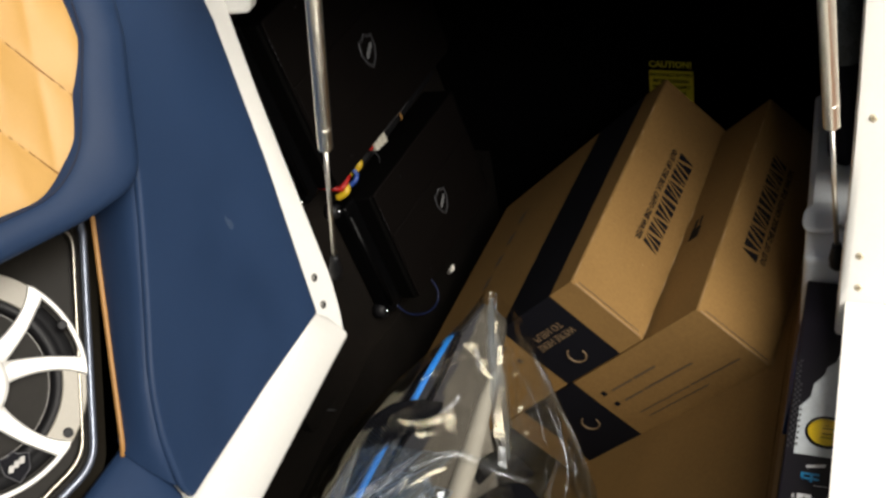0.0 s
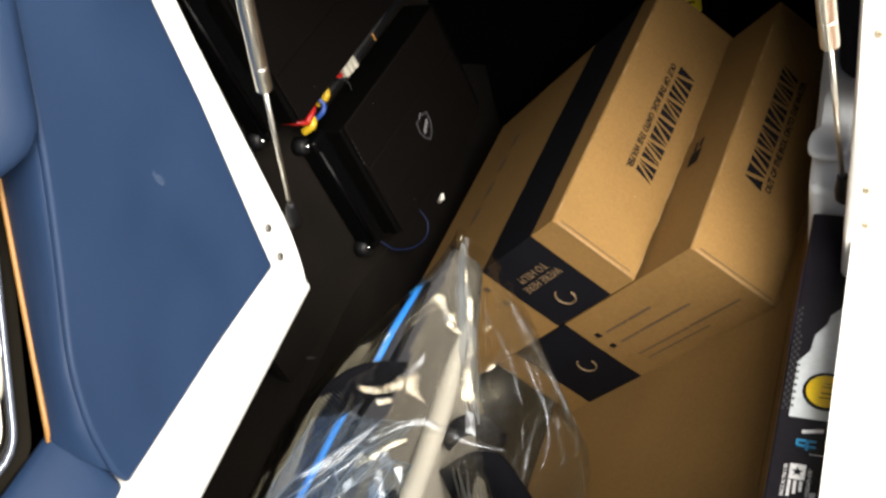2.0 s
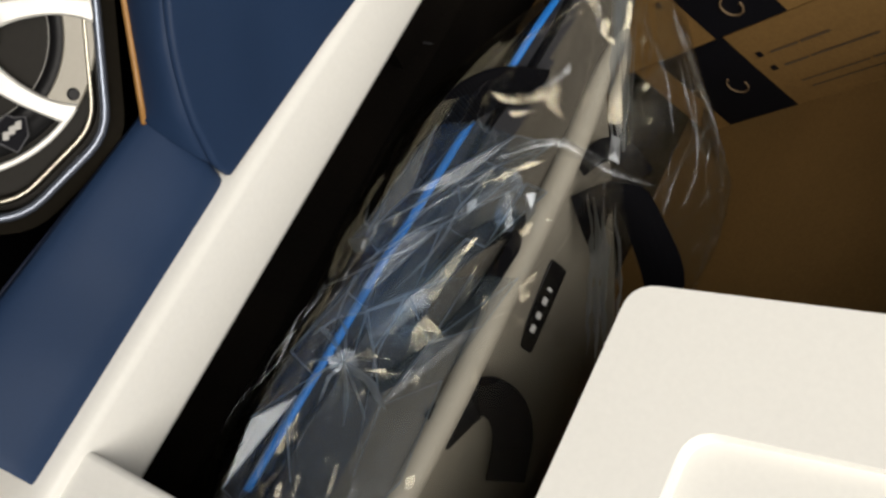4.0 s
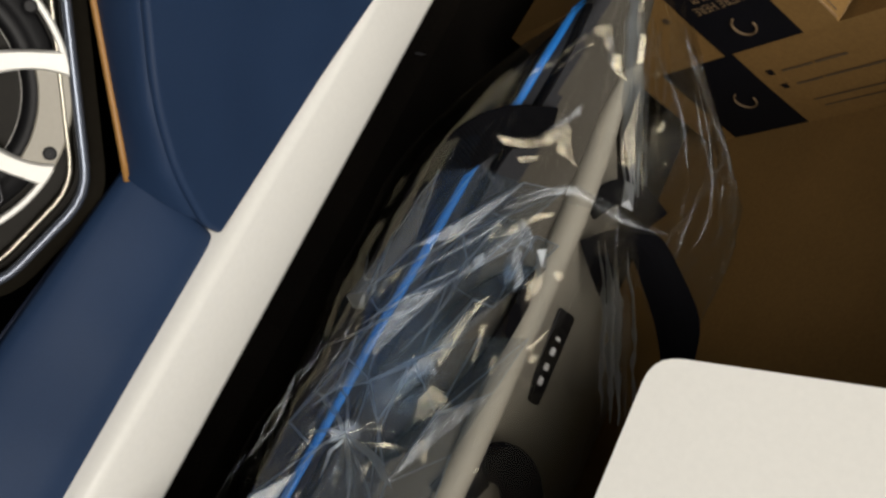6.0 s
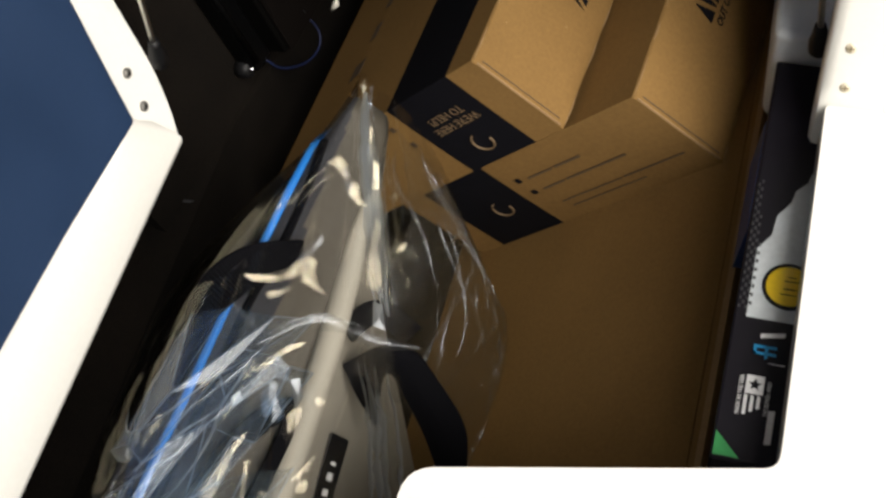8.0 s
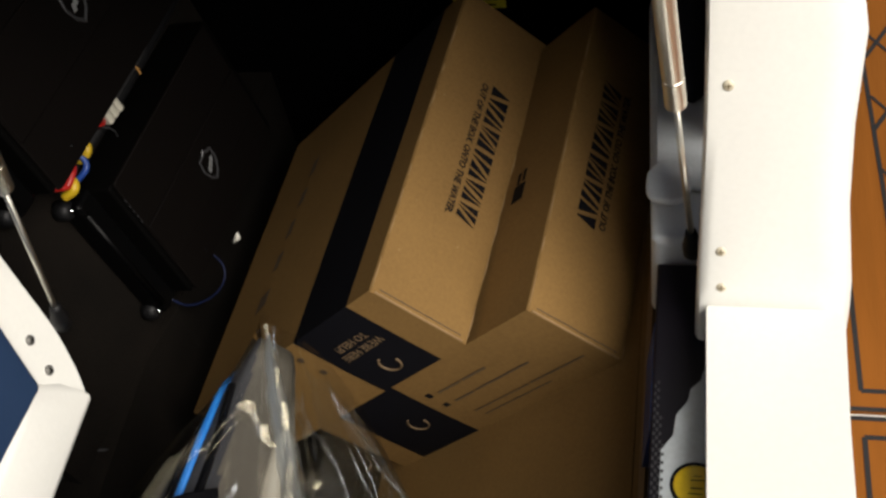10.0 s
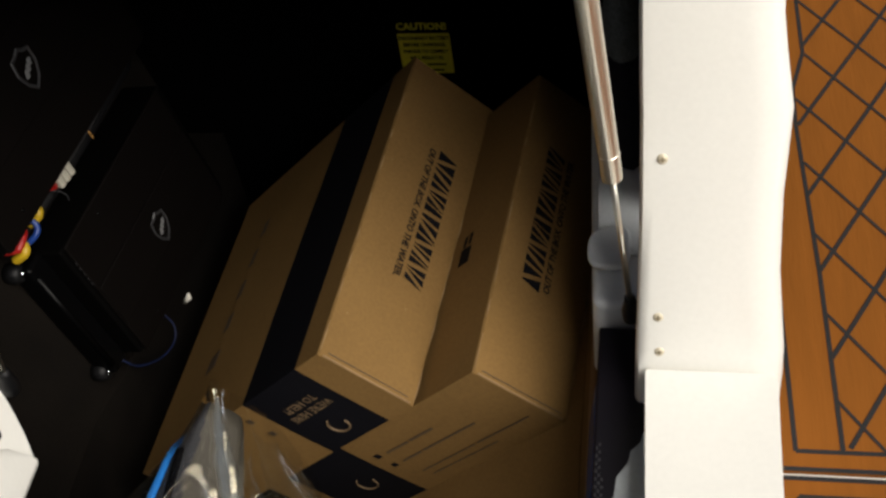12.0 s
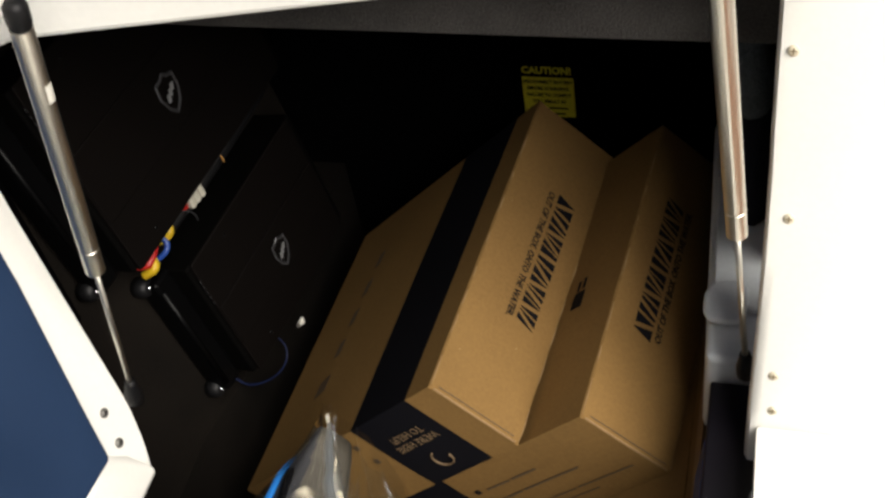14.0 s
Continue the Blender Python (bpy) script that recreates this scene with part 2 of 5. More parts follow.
def tube(points, radius, sides=10, bm=None, cap=True, flat=1.0):
    """A round bar along points; radius may vary from point to point."""
    bm = bm or bmesh.new()
    pts = [Vector(p) for p in points]
    rings = []
    side = None
    for i, p in enumerate(pts):
        d = (pts[min(i + 1, len(pts) - 1)] - pts[max(i - 1, 0)]).normalized()
        if side is None:
            side = d.orthogonal().normalized()
        side = (side - d * side.dot(d)).normalized()
        up = d.cross(side)
        r = radius[i] if isinstance(radius, (list, tuple)) else radius
        rings.append([bm.verts.new(p + (side * math.cos(a) + up * math.sin(a) * flat) * r) for a in (2 * math.pi * k / sides for k in range(sides))])
    for a, b in zip(rings, rings[1:]):
        for k in range(sides):
            bm.faces.new((a[k], a[(k + 1) % sides], b[(k + 1) % sides], b[k]))
    if cap:
        bm.faces.new(rings[0][::-1])
        bm.faces.new(rings[-1])
    return bm


def curve_points(points, steps=8):
    """A smooth line through points."""
    pts = [Vector(p) for p in points]
    pts = [pts[0] * 2 - pts[1]] + pts + [pts[-1] * 2 - pts[-2]]
    out = []
    for i in range(1, len(pts) - 2):
        for s in range(steps):
            t = s / steps
            a, b, c, d = pts[i - 1 : i + 3]
            out.append(0.5 * (2 * b + (c - a) * t + (2 * a - 5 * b + 4 * c - d) * t * t + (3 * b - a - 3 * c + d) * t ** 3))
    out.append(pts[-2])
    return out


def sheet(rows, bm=None, closed=False):
    """A skin over rows of points."""
    bm = bm or bmesh.new()
    grid = [[bm.verts.new(p) for p in row] for row in rows]
    for a, b in zip(grid, grid[1:]):
        for k in range(len(a) - (0 if closed else 1)):
            j = (k + 1) % len(a)
            bm.faces.new((a[k], a[j], b[j], b[k]))
    return bm


def lathe(profile, sides=40, bm=None, m=None):
    """Turns a profile of (radius, height) about z."""
    bm = bm or bmesh.new()
    m = m or Matrix()
    rows = [[m @ Vector((r * math.cos(a), r * math.sin(a), h)) for a in (2 * math.pi * k / sides for k in range(sides))] for r, h in profile]
    return sheet(rows, bm, closed=True)


def lettering(name, text, size, m, mat, parent, bold=0.0, squash=1.0, spacing=1.0):
    """Flat letters in the built-in font, lying in the x, y plane of m, centred on it."""
    cu = bpy.data.curves.new(name, "FONT")
    cu.body, cu.size, cu.align_x, cu.align_y, cu.extrude, cu.offset, cu.space_character = text, size, "CENTER", "CENTER", 0.0002, bold, spacing
    cu.resolution_u = 2
    tmp = new(name, cu)
    bpy.context.view_layer.update()
    me = bpy.data.meshes.new_from_object(tmp.evaluated_get(bpy.context.evaluated_depsgraph_get()))
    bpy.data.objects.remove(tmp)
    me.transform(m @ Matrix.Diagonal((squash, 1, 1, 1)))
    me.materials.clear()
    me.materials.append(mat)
    ob = new(name, me)
    ob.parent = parent
    return ob


def bars(name, rects, m, mat, parent, slant=0.0, thick=0.0003):
    """Plain bars (x0, x1, y0, y1) lying in the x, y plane of m."""
    bm = bmesh.new()
    for x0, x1, y0, y1 in rects:
        prism([(x0, y0), (x1, y0), (x1 + slant * (y1 - y0), y1), (x0 + slant * (y1 - y0), y1)], thick, bm, m)
    return tagged(part(name, bm, mat, parent), kind="stuff" if len(rects) > 2 else "")


# ---- the place: deck, seat side, locker ----
def seat_x(z):
    """The seat side leans away from the locker as it rises."""
    return -0.349 - 0.245 * (z - 0.32)


SEAT = axes((-0.349, 0.0, 0.32), (0, 1, 0), (-0.238, 0, 0.971))  # x runs aft to fore along the boat side, y up the panel


def up_panel(z):
    return (z - 0.32) / 0.971


# Never in view; added so that light bounces up from below.
ground = tagged(part("ground", block(-40, 40, -40, 40, -1.32, -1.3), CONCRETE), "unseen pale concrete ground added under the boat for bounced light", "ground", kind="structure")

# White moulded side of the seat, with the lip of the locker's mouth.
seat_side = tagged(empty("seat_side", "", ""), "white gelcoat seat side with a rounded lip along the locker's mouth", "boat side", kind="structure")
outline = [(0.755, up_panel(0.335)), (1.035, up_panel(0.335)), (1.060, up_panel(0.246)), (1.078, up_panel(0.274)), (1.096, up_panel(0.316)), (1.150, up_panel(0.567)), (1.187, up_panel(0.70)), (1.215, up_panel(0.96)), (1.10, up_panel(0.96)), (0.93, up_panel(0.62)), (0.775, up_panel(0.405))]
part("side_panel", prism(rounded(outline, [0, 0.006, 0.004, 0.02, 0.03, 0.05, 0.03, 0, 0, 0, 0]), -0.022, m=SEAT), GELCOAT, seat_side, bevel=0.006, segments=3)
lip = bmesh.new()
profile = [(-0.45, 0.322), (-0.372, 0.337), (-0.350, 0.338), (-0.3425, 0.337), (-0.3385, 0.3345), (-0.336, 0.330), (-0.3265, 0.259), (-0.327, 0.253), (-0.332, 0.249), (-0.340, 0.249), (-0.36, 0.30), (-0.45, 0.305)]
rows = []
for y in (0.30, 0.488, 0.60, 0.80, 0.90):
    rows.append([Vector((x, y, z)) for x, z in profile])
for k in (0.15, 0.3, 0.45, 0.6, 0.75, 0.88, 1.0):
    # the end is cut along the slanting edge of the side panel and drawn back softly to its face
    row = []
    for x, z in profile:
        high = min(1.0, max(0.0, (z - 0.255) / 0.05))
        back = min(x, seat_x(z) - 0.003) - x
        row.append(Vector((x + back * high * k ** 5, 0.90 + (0.158 + 0.60 * (z - 0.249) * (1 - high) - 0.010 * high) * k, z)))
    rows.append(row)
for row in rows:
    for v in row:
        # the top edge sinks a little towards the end
        v.z -= 0.012 * min(1.0, max(0.0, (v.y - 0.76) / 0.24)) * min(1.0, max(0.0, (v.z - 0.30) / 0.03))
sheet(rows, lip, closed=True)
lip.faces.new([v for v in lip.verts[-len(profile):]])
part("lip", lip, GELCOAT, seat_side, smooth=True).data.set_sharp_from_angle(angle=radians(70))
for y, z in ((1.069, 0.343), (1.058, 0.309)):
    s = axes((seat_x(z) + 0.0015, y, z), (0, 1, 0), (-0.238, 0, 0.971))
    screw = part("screw", lathe([(0.0, 0.002), (0.0035, 0.0018), (0.005, 0.0004), (0.005, -0.002)], 16, m=s), SCREW_GREY, seat_side, smooth=True)
    bars("recess", [(-0.003, 0.003, -0.0006, 0.0006), (-0.0006, 0.0006, -0.003, 0.003)], s @ Matrix.Translation((0, 0, 0.0019)), RUBBER, screw)

# White deck: near strip, block with a shallow tray, rim along the platform.
deck_rim = tagged(empty("deck_rim", "", ""), "white gelcoat deck rim round the open locker", "boat deck", kind="structure")
TOP = 0.312
plan = [(-0.006, 0.20), (-0.006, 0.779), (0.260, 0.838), (0.260, 0.862), (0.256, 1.165), (0.374, 1.165), (0.372, 1.05), (0.378, 0.20)]
bm = bmesh.new()
outer = [bm.verts.new((x, y, TOP)) for x, y in rounded(plan, [0, 0.022, 0.02, 0.02, 0.004, 0.01, 0.02, 0])]
tray = [(0.075, 0.22), (0.075, 0.685), (0.235, 0.71), (0.30, 0.70), (0.30, 0.22)]
inner = [bm.verts.new((x, y, TOP)) for x, y in rounded(tray, 0.025)]
edges = [bm.edges.new((r[i - 1], r[i])) for r in (outer, inner) for i in range(len(r))]
bmesh.ops.triangle_fill(bm, edges=edges, use_beauty=True, normal=(0, 0, 1))
for ring, z in ((outer, 0.10), (inner, TOP - 0.012)):
    low = [bm.verts.new((v.co.x + (0 if ring is outer else 0.006 * (1 if v.co.x < 0.2 else -1)), v.co.y, z)) for v in ring]
    for i in range(len(ring)):
        bm.faces.new((ring[i - 1], ring[i], low[i], low[i - 1]))
    if ring is inner:
        bm.faces.new(low)
part("deck_block", bm, GELCOAT, deck_rim, bevel=0.007, segments=3)
near = rounded([(-0.60, 0.05), (-0.60, 0.444), (-0.357, 0.446), (-0.354, 0.488), (-0.336, 0.489), (-0.012, 0.474), (-0.012, 0.05)], [0, 0, 0, 0, 0.004, 0, 0])
part("near_strip", prism(near, -0.075, m=Matrix.Translation((0, 0, 0.3365))), GELCOAT, deck_rim, bevel=0.006, segments=3)

# Rising post beside the swim platform, and the header over the mouth.
post = bmesh.new()
rows = []
for z, x0, x1, y in ((0.1, 0.248, 0.38, 1.115), (0.302, 0.247, 0.38, 1.166), (0.326, 0.247, 0.379, 1.174), (0.4, 0.248, 0.37, 1.202), (0.47, 0.248, 0.367, 1.227), (0.545, 0.247, 0.369, 1.254), (0.575, 0.246, 0.363, 1.265), (0.62, 0.245, 0.356, 1.281), (0.7, 0.244, 0.353, 1.31), (0.95, 0.24, 0.366, 1.4)):
    rows.append([Vector(p) for p in ((x0, y + 0.030, z), (x0, y + 0.008, z), (x0 + 0.003, y + 0.002, z), (x0 + 0.012, y, z), (x1 - 0.03, y, z), (x1 - 0.010, y + 0.003, z), (x1, y + 0.012, z), (x1, y + 0.09, z), (x0 + 0.03, y + 0.09, z))])
sheet(rows, post, closed=True)
post_ob = part("post", post, GELCOAT, deck_rim, smooth=True)
post_ob.data.set_sharp_from_angle(angle=radians(50))
for y, z, x in ((1.188, 0.362, 0.2665), (1.175, 0.327, 0.2684), (1.2413, 0.510, 0.2661), (1.2904, 0.646, 0.2573)):
    s = axes((x, y - 0.0005, z), (1, 0, 0), (0, 0.34, 0.94))
    screw = part("screw", lathe([(0.0, 0.0016), (0.0032, 0.0014), (0.0046, 0.0003), (0.0046, -0.002)], 16, m=s), SCREW, deck_rim, smooth=True)
    bars("recess", [(-0.0028, 0.0028, -0.0006, 0.0006), (-0.0006, 0.0006, -0.0028, 0.0028)], s @ Matrix.Translation((0, 0, 0.0015)), SCREW_DARK, screw)
HEAD = axes((-0.411, 1.191, 0.699), (0.981, 0.194, 0), (-0.02, 0.22, 0.95))
header = prism(rounded([(-0.03, 0), (-0.03, 0.30), (0.70, 0.30), (0.70, -0.03), (0.665, -0.02), (0.645, 0.006), (0.60, 0.009), (0.045, 0.0), (0.012, -0.015), (0.0, -0.05), (-0.03, -0.05)], [0, 0, 0, 0, 0.01, 0.02, 0.02, 0.03, 0.02, 0, 0]), -0.03, m=HEAD)
part("header", header, GELCOAT, deck_rim, bevel=0.005, segments=3)

# Platform decking: brown foam with diamond grooves.
platform = tagged(empty("swim_platform", "", ""), "swim platform covered in brown foam decking with diamond grooves", "platform", kind="structure")
PZ = 0.2
part("platform_base", block(0.36, 1.06, 0.3, 2.75, 0.10, PZ - 0.006), GELCOAT, platform)
part("foam_sheet", block(0.384, 0.98, 1.1305, 2.66, PZ - 0.006, PZ), EVA, platform)
part("foam_sheet", block(0.384, 0.98, 0.32, 1.1235, PZ - 0.006, PZ), EVA, platform)
strokes = [((0.388, 1.1325), (0.97, 1.1335)), ((0.401, 1.152), (0.97, 1.155)), ((0.401, 1.152), (0.396, 1.36)), ((0.396, 1.36), (0.383, 1.7)), ((0.445, 1.154), (0.4405, 1.37)), ((0.4405, 1.37), (0.4305, 1.60)), ((0.4305, 1.60), (0.431, 1.663)), ((0.431, 1.663), (0.4475, 1.73)), ((0.4475, 1.73), (0.436, 2.64)),
           ((0.388, 1.1225), (0.97, 1.1235)), ((0.401, 1.103), (0.97, 1.105)), ((0.401, 1.103), (0.405, 0.5)), ((0.447, 1.103), (0.450, 0.5))]
EDGE_STROKES = len(strokes)


def inside(a, b):
    """The stretch of a diagonal that lies within the diamond field."""
    pts = [Vector(a).lerp(Vector(b), k / 200) for k in range(201)]
    def edge(y):
        if y > 1.735:
            return 0.446
        if y > 1.66:
            return 0.431 + (y - 1.66) * 0.247
        return 0.445 - (y - 1.154) * 0.0285
    pts = [p for p in pts if 1.154 < p.y < 2.64 and p.x > edge(p.y)]
    return (tuple(pts[0]), tuple(pts[-1])) if len(pts) > 2 else None


for n in range(-12, 22):
    for s, start, step in ((1.746, 1.4535, 0.1188), (-1.382, 1.3628, 0.1048)):
        y0 = start + step * n
        a = (0.40, y0 + s * (0.40 - 0.486))
        b = (0.95, y0 + s * (0.95 - 0.486))
        run = inside(a, b)
        if run:
            strokes.append(run)
for n, (a, b) in enumerate(strokes):
    a, b = Vector((*a, 0)), Vector((*b, 0))
    d = (b - a).normalized()
    s = Vector((-d.y, d.x, 0)) * 0.0024
    s = s * (1.0 if d.x * d.y > 0 or n < EDGE_STROKES else 0.75)
    lift = 0.0004 + 0.00002 * n
    groove = bmesh.new()
    groove.faces.new([groove.verts.new(p + Vector((0, 0, PZ + lift))) for p in (a - s, b - s, b + s, a + s)])
    part("groove", groove, EVA_DARK, platform)

# Locker: dark liner all round, its deep shade put into the colour.
locker = tagged(empty("locker", "", ""), "storage locker under the seat, its black lining deepened to hold the shade", "locker", kind="structure")
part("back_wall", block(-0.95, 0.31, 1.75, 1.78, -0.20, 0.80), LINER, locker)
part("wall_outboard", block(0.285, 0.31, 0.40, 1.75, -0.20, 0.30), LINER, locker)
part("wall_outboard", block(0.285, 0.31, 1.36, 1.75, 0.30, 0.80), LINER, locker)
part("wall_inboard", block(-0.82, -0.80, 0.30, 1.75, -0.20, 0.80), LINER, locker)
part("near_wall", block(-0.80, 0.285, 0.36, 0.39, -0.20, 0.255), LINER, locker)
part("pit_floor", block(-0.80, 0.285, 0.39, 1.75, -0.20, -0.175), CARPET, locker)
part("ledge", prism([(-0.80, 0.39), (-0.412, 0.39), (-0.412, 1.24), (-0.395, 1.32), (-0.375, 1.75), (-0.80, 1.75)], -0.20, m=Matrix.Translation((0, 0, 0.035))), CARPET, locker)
tagged(part("ceiling", block(-0.95, 0.31, 1.26, 1.78, 0.80, 0.83), LINER), "black liner under the deck over the locker, deepened to hold the shade", "ceiling", kind="structure")
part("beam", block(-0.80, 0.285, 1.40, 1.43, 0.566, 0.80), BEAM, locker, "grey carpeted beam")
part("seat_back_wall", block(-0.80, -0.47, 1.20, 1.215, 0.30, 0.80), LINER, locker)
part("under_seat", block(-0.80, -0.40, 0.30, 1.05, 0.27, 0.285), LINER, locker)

# Unseen walls and roof, added to keep sky light off the locker.
tagged(part("wall_cabin", block(-1.10, -1.04, -1.6, 1.2, 0.30, 2.15), NAVY), "unseen navy wall added beyond the seat to block sky light", "wall", kind="structure")
tagged(part("wall_bulkhead", block(-1.04, 0.30, -1.6, -1.54, 0.30, 2.15), NAVY), "unseen navy wall added behind the deck to block sky light", "wall", kind="structure")
tagged(part("ceiling_canopy", block(-1.10, 0.50, -1.6, 0.30, 2.15, 2.18), NAVY), "unseen navy roof added behind the locker to block sky light", "ceiling", kind="structure")
tagged(part("floor", block(-1.04, 0.378, -1.54, 0.05, 0.20, 0.26), GELCOAT), "white deck floor behind the locker", "floor", kind="structure")

# Warning sticker on the back wall.
sticker = empty("warning_sticker", "yellow caution sticker with black print on the locker's back wall", "sticker", m=axes((-0.0435, 1.7494, 0.1885), (1, 0, 0.0), (0, 0, 1)))
part("panel", prism(rounded([(-0.0355, -0.035), (0.0355, -0.035), (0.0355, 0.035), (-0.0355, 0.035)], 0.002), 0.0004), LABEL_YELLOW, sticker)
lettering("heading", "CAUTION!", 0.0165, Matrix.Translation((-0.001, 0.0465, 0.0004)), LABEL_YELLOW, sticker, bold=0.0006, squash=0.86)
for n, words in enumerate(("DISCONNECT BATTERY", "BEFORE CHARGING.", "FAILURE TO COMPLY", "WILL RESULT IN")):
    lettering("line_of_print", words, 0.0082, Matrix.Translation((0, 0.027 - 0.0115 * n, 0.0006)), PRINT, sticker, bold=0.0003, squash=0.78)
bars("unread_print", [(-0.026, -0.004, -0.0205, -0.0175), (0.0, 0.026, -0.0205, -0.0175), (-0.018, 0.022, -0.0305, -0.0275)], Matrix.Translation((0, 0, 0.0005)), PRINT, sticker)


# ---- upholstery ----
def pad(outline, thick, m):
    """A cushion over an outline: puffed middle and a rounded edge."""
    bm = bmesh.new()
    c = Vector((sum(p[0] for p in outline) / len(outline), sum(p[1] for p in outline) / len(outline)))
    rows = []
    for r, h in ((1.0, 0.0), (1.0, 0.45), (0.992, 0.75), (0.975, 0.93), (0.945, 1.0), (0.8, 1.03), (0.5, 1.06), (0.2, 1.07), (0.02, 1.07)):
        rows.append([m @ Vector((c.x + (x - c.x) * r, c.y + (y - c.y) * r, thick * h)) for x, y in outline])
    sheet(rows, bm, closed=True)
    bm.faces.new([v for v in bm.verts[-len(outline):]])
    return bm


side_cushion = empty("side_cushion", "navy blue vinyl cushion panel with a stitched seam", "cushion")
front = [(0.736, up_panel(0.342)), (0.90, up_panel(0.331)), (1.034, up_panel(0.317)), (1.047, up_panel(0.36)), (1.093, up_panel(0.503)), (1.134, up_panel(0.66)), (1.165, up_panel(0.95)), (1.06, up_panel(0.95)), (1.012, up_panel(0.751)), (0.906, up_panel(0.603)), (0.838, up_panel(0.528)), (0.776, up_panel(0.462)), (0.746, up_panel(0.410)), (0.732, up_panel(0.36))]
part("face", prism(rounded(front, [0.004, 0, 0.006, 0.02, 0, 0, 0, 0, 0.05, 0.06, 0.03, 0.03, 0.02, 0.01]), 0.010, m=SEAT), NAVY, side_cushion, bevel=0.009, segments=5)
# the rolled flank that turns back towards the speaker
ridge = [(0.740, 0.345), (0.741, 0.380), (0.748, 0.412), (0.776, 0.462), (0.838, 0.528), (0.904, 0.602), (0.96, 0.68), (1.012, 0.751), (1.08, 0.90)]
PIPE_A, PIPE_B = Vector((-0.410, 0.742, 0.410)), Vector((-0.474, 0.896, 0.572))
turn_in = [-0.05, -0.02, 0.02, 0.24, 0.56, 0.95, 1.4, 1.85, 2.6]
rows = []
for k, bulge in ((0.0, 0.001), (0.06, 0.004), (0.16, 0.007), (0.35, 0.009), (0.6, 0.008), (0.85, 0.004), (1.0, 0.0), (1.1, -0.02)):
    row = []
    for (y, z), t in zip(ridge, turn_in):
        a, b = Vector((seat_x(z) + 0.004, y + 0.003, z)), PIPE_A.lerp(PIPE_B, t)
        row.append(a.lerp(b, k) + Vector((0.55, -0.75, 0.35)).normalized() * bulge)
    rows.append(row)
part("flank", sheet(rows), NAVY, side_cushion, smooth=True)
part("seam", tube(curve_points([(seat_x(z) + 0.0080, y + 0.004, z) for y, z in ridge], 5), 0.0017, 6), NAVY_SEAM, side_cushion, smooth=True)
part("mark", prism(rounded([(-0.002, -0.010), (0.003, -0.008), (0.0045, -0.001), (0.002, 0.004), (0.0035, 0.009), (0.0, 0.008), (-0.003, 0.002), (-0.004, -0.005)], 0.001), 0.0003, m=axes((seat_x(0.498) + 0.0104, 0.985, 0.498), (0, 1, 0.2), (-0.238, 0, 0.971))), material("scuffed_vinyl", (0.027, 0.047, 0.090), 0.6, amount=0.5, grain=300), side_cushion, "pale scuff")

lower_cushion = empty("lower_cushion", "navy blue vinyl roll cushion along the locker lip", "cushion")
rows = []
for y, k in ((0.736, 0.62), (0.7355, 0.78), (0.733, 0.90), (0.727, 0.97), (0.715, 1.0), (0.66, 1.0), (0.58, 1.0), (0.50, 1.0), (0.455, 1.0), (0.448, 0.985), (0.445, 0.93)):
    prof = [(-0.355, 0.335), (-0.357, 0.346), (-0.364, 0.358), (-0.376, 0.373), (-0.391, 0.388), (-0.404, 0.397), (-0.412, 0.399), (-0.419, 0.394), (-0.422, 0.370), (-0.422, 0.33)]
    row = []
    for x, z in prof:
        inner = (-0.355 - x) / 0.067
        row.append(Vector((-0.385 + (x + 0.385) * (0.35 + 0.65 * k) - 0.10 * (0.74 - y) * inner, y - (x + 0.355) * (0.42 if y > 0.7 else 0.42 * max(0.0, (y - 0.58) / 0.12)), 0.335 + (z - 0.335) * k)))
    rows.append(row)
bm = sheet(rows)
bm.faces.new([v for v in bm.verts[: len(prof)]])
part("roll", bm, NAVY, lower_cushion, smooth=True)
part("welt", tube([(-0.424, 0.735, 0.388), (-0.438, 0.6, 0.388), (-0.453, 0.45, 0.388)], 0.002, 6), NAVY_SEAM, lower_cushion, smooth=True)

tan_seat = empty("tan_seat_corner", "tan vinyl seat corner beside the deck strip", "seat")
part("cover", pad(rounded([(-0.62, 0.20), (-0.36, 0.30), (-0.40, 0.428), (-0.62, 0.455)], 0.02), 0.03, Matrix.Translation((0, 0, 0.335))), TAN, tan_seat, smooth=True)

# Speaker panel and speaker.
SPKN = Vector((0.62, -0.40, 0.68)).normalized()
SPK = axes((-0.531, 0.707, 0.506), Vector((0.40, 0.62, 0.0)), SPKN.cross(Vector((0.40, 0.62, 0.0))))
fairing = empty("console_fairing", "gloss black fairing with raised chamfered rims and orange piping", "fairing", m=SPK)


def local(p):
    q = SPK.inverted() @ Vector(p)
    return (q.x, q.y)


octo = [local(p) for p in ((-0.490, 0.874, 0.567), (-0.435, 0.710, 0.421), (-0.468, 0.634, 0.406), (-0.518, 0.597, 0.430))]
rim = octo + [(octo[3][0] - 0.16, octo[3][1] + 0.07), (octo[0][0] - 0.16, octo[0][1] + 0.09)]
wide = [local(p) for p in ((-0.466, 0.900, 0.563), (-0.398, 0.735, 0.402), (-0.425, 0.640, 0.355), (-0.495, 0.545, 0.40))]
wide = wide + [(wide[3][0] - 0.2, wide[3][1] + 0.09), (wide[0][0] - 0.2, wide[0][1] + 0.10)]


def band(loop_a, loop_b, bm, mat_index=0):
    va = [bm.verts.new(p) for p in loop_a]
    vb = [bm.verts.new(p) for p in loop_b]
    for i in range(len(va)):
        bm.faces.new((va[i - 1], va[i], vb[i], vb[i - 1])).material_index = mat_index


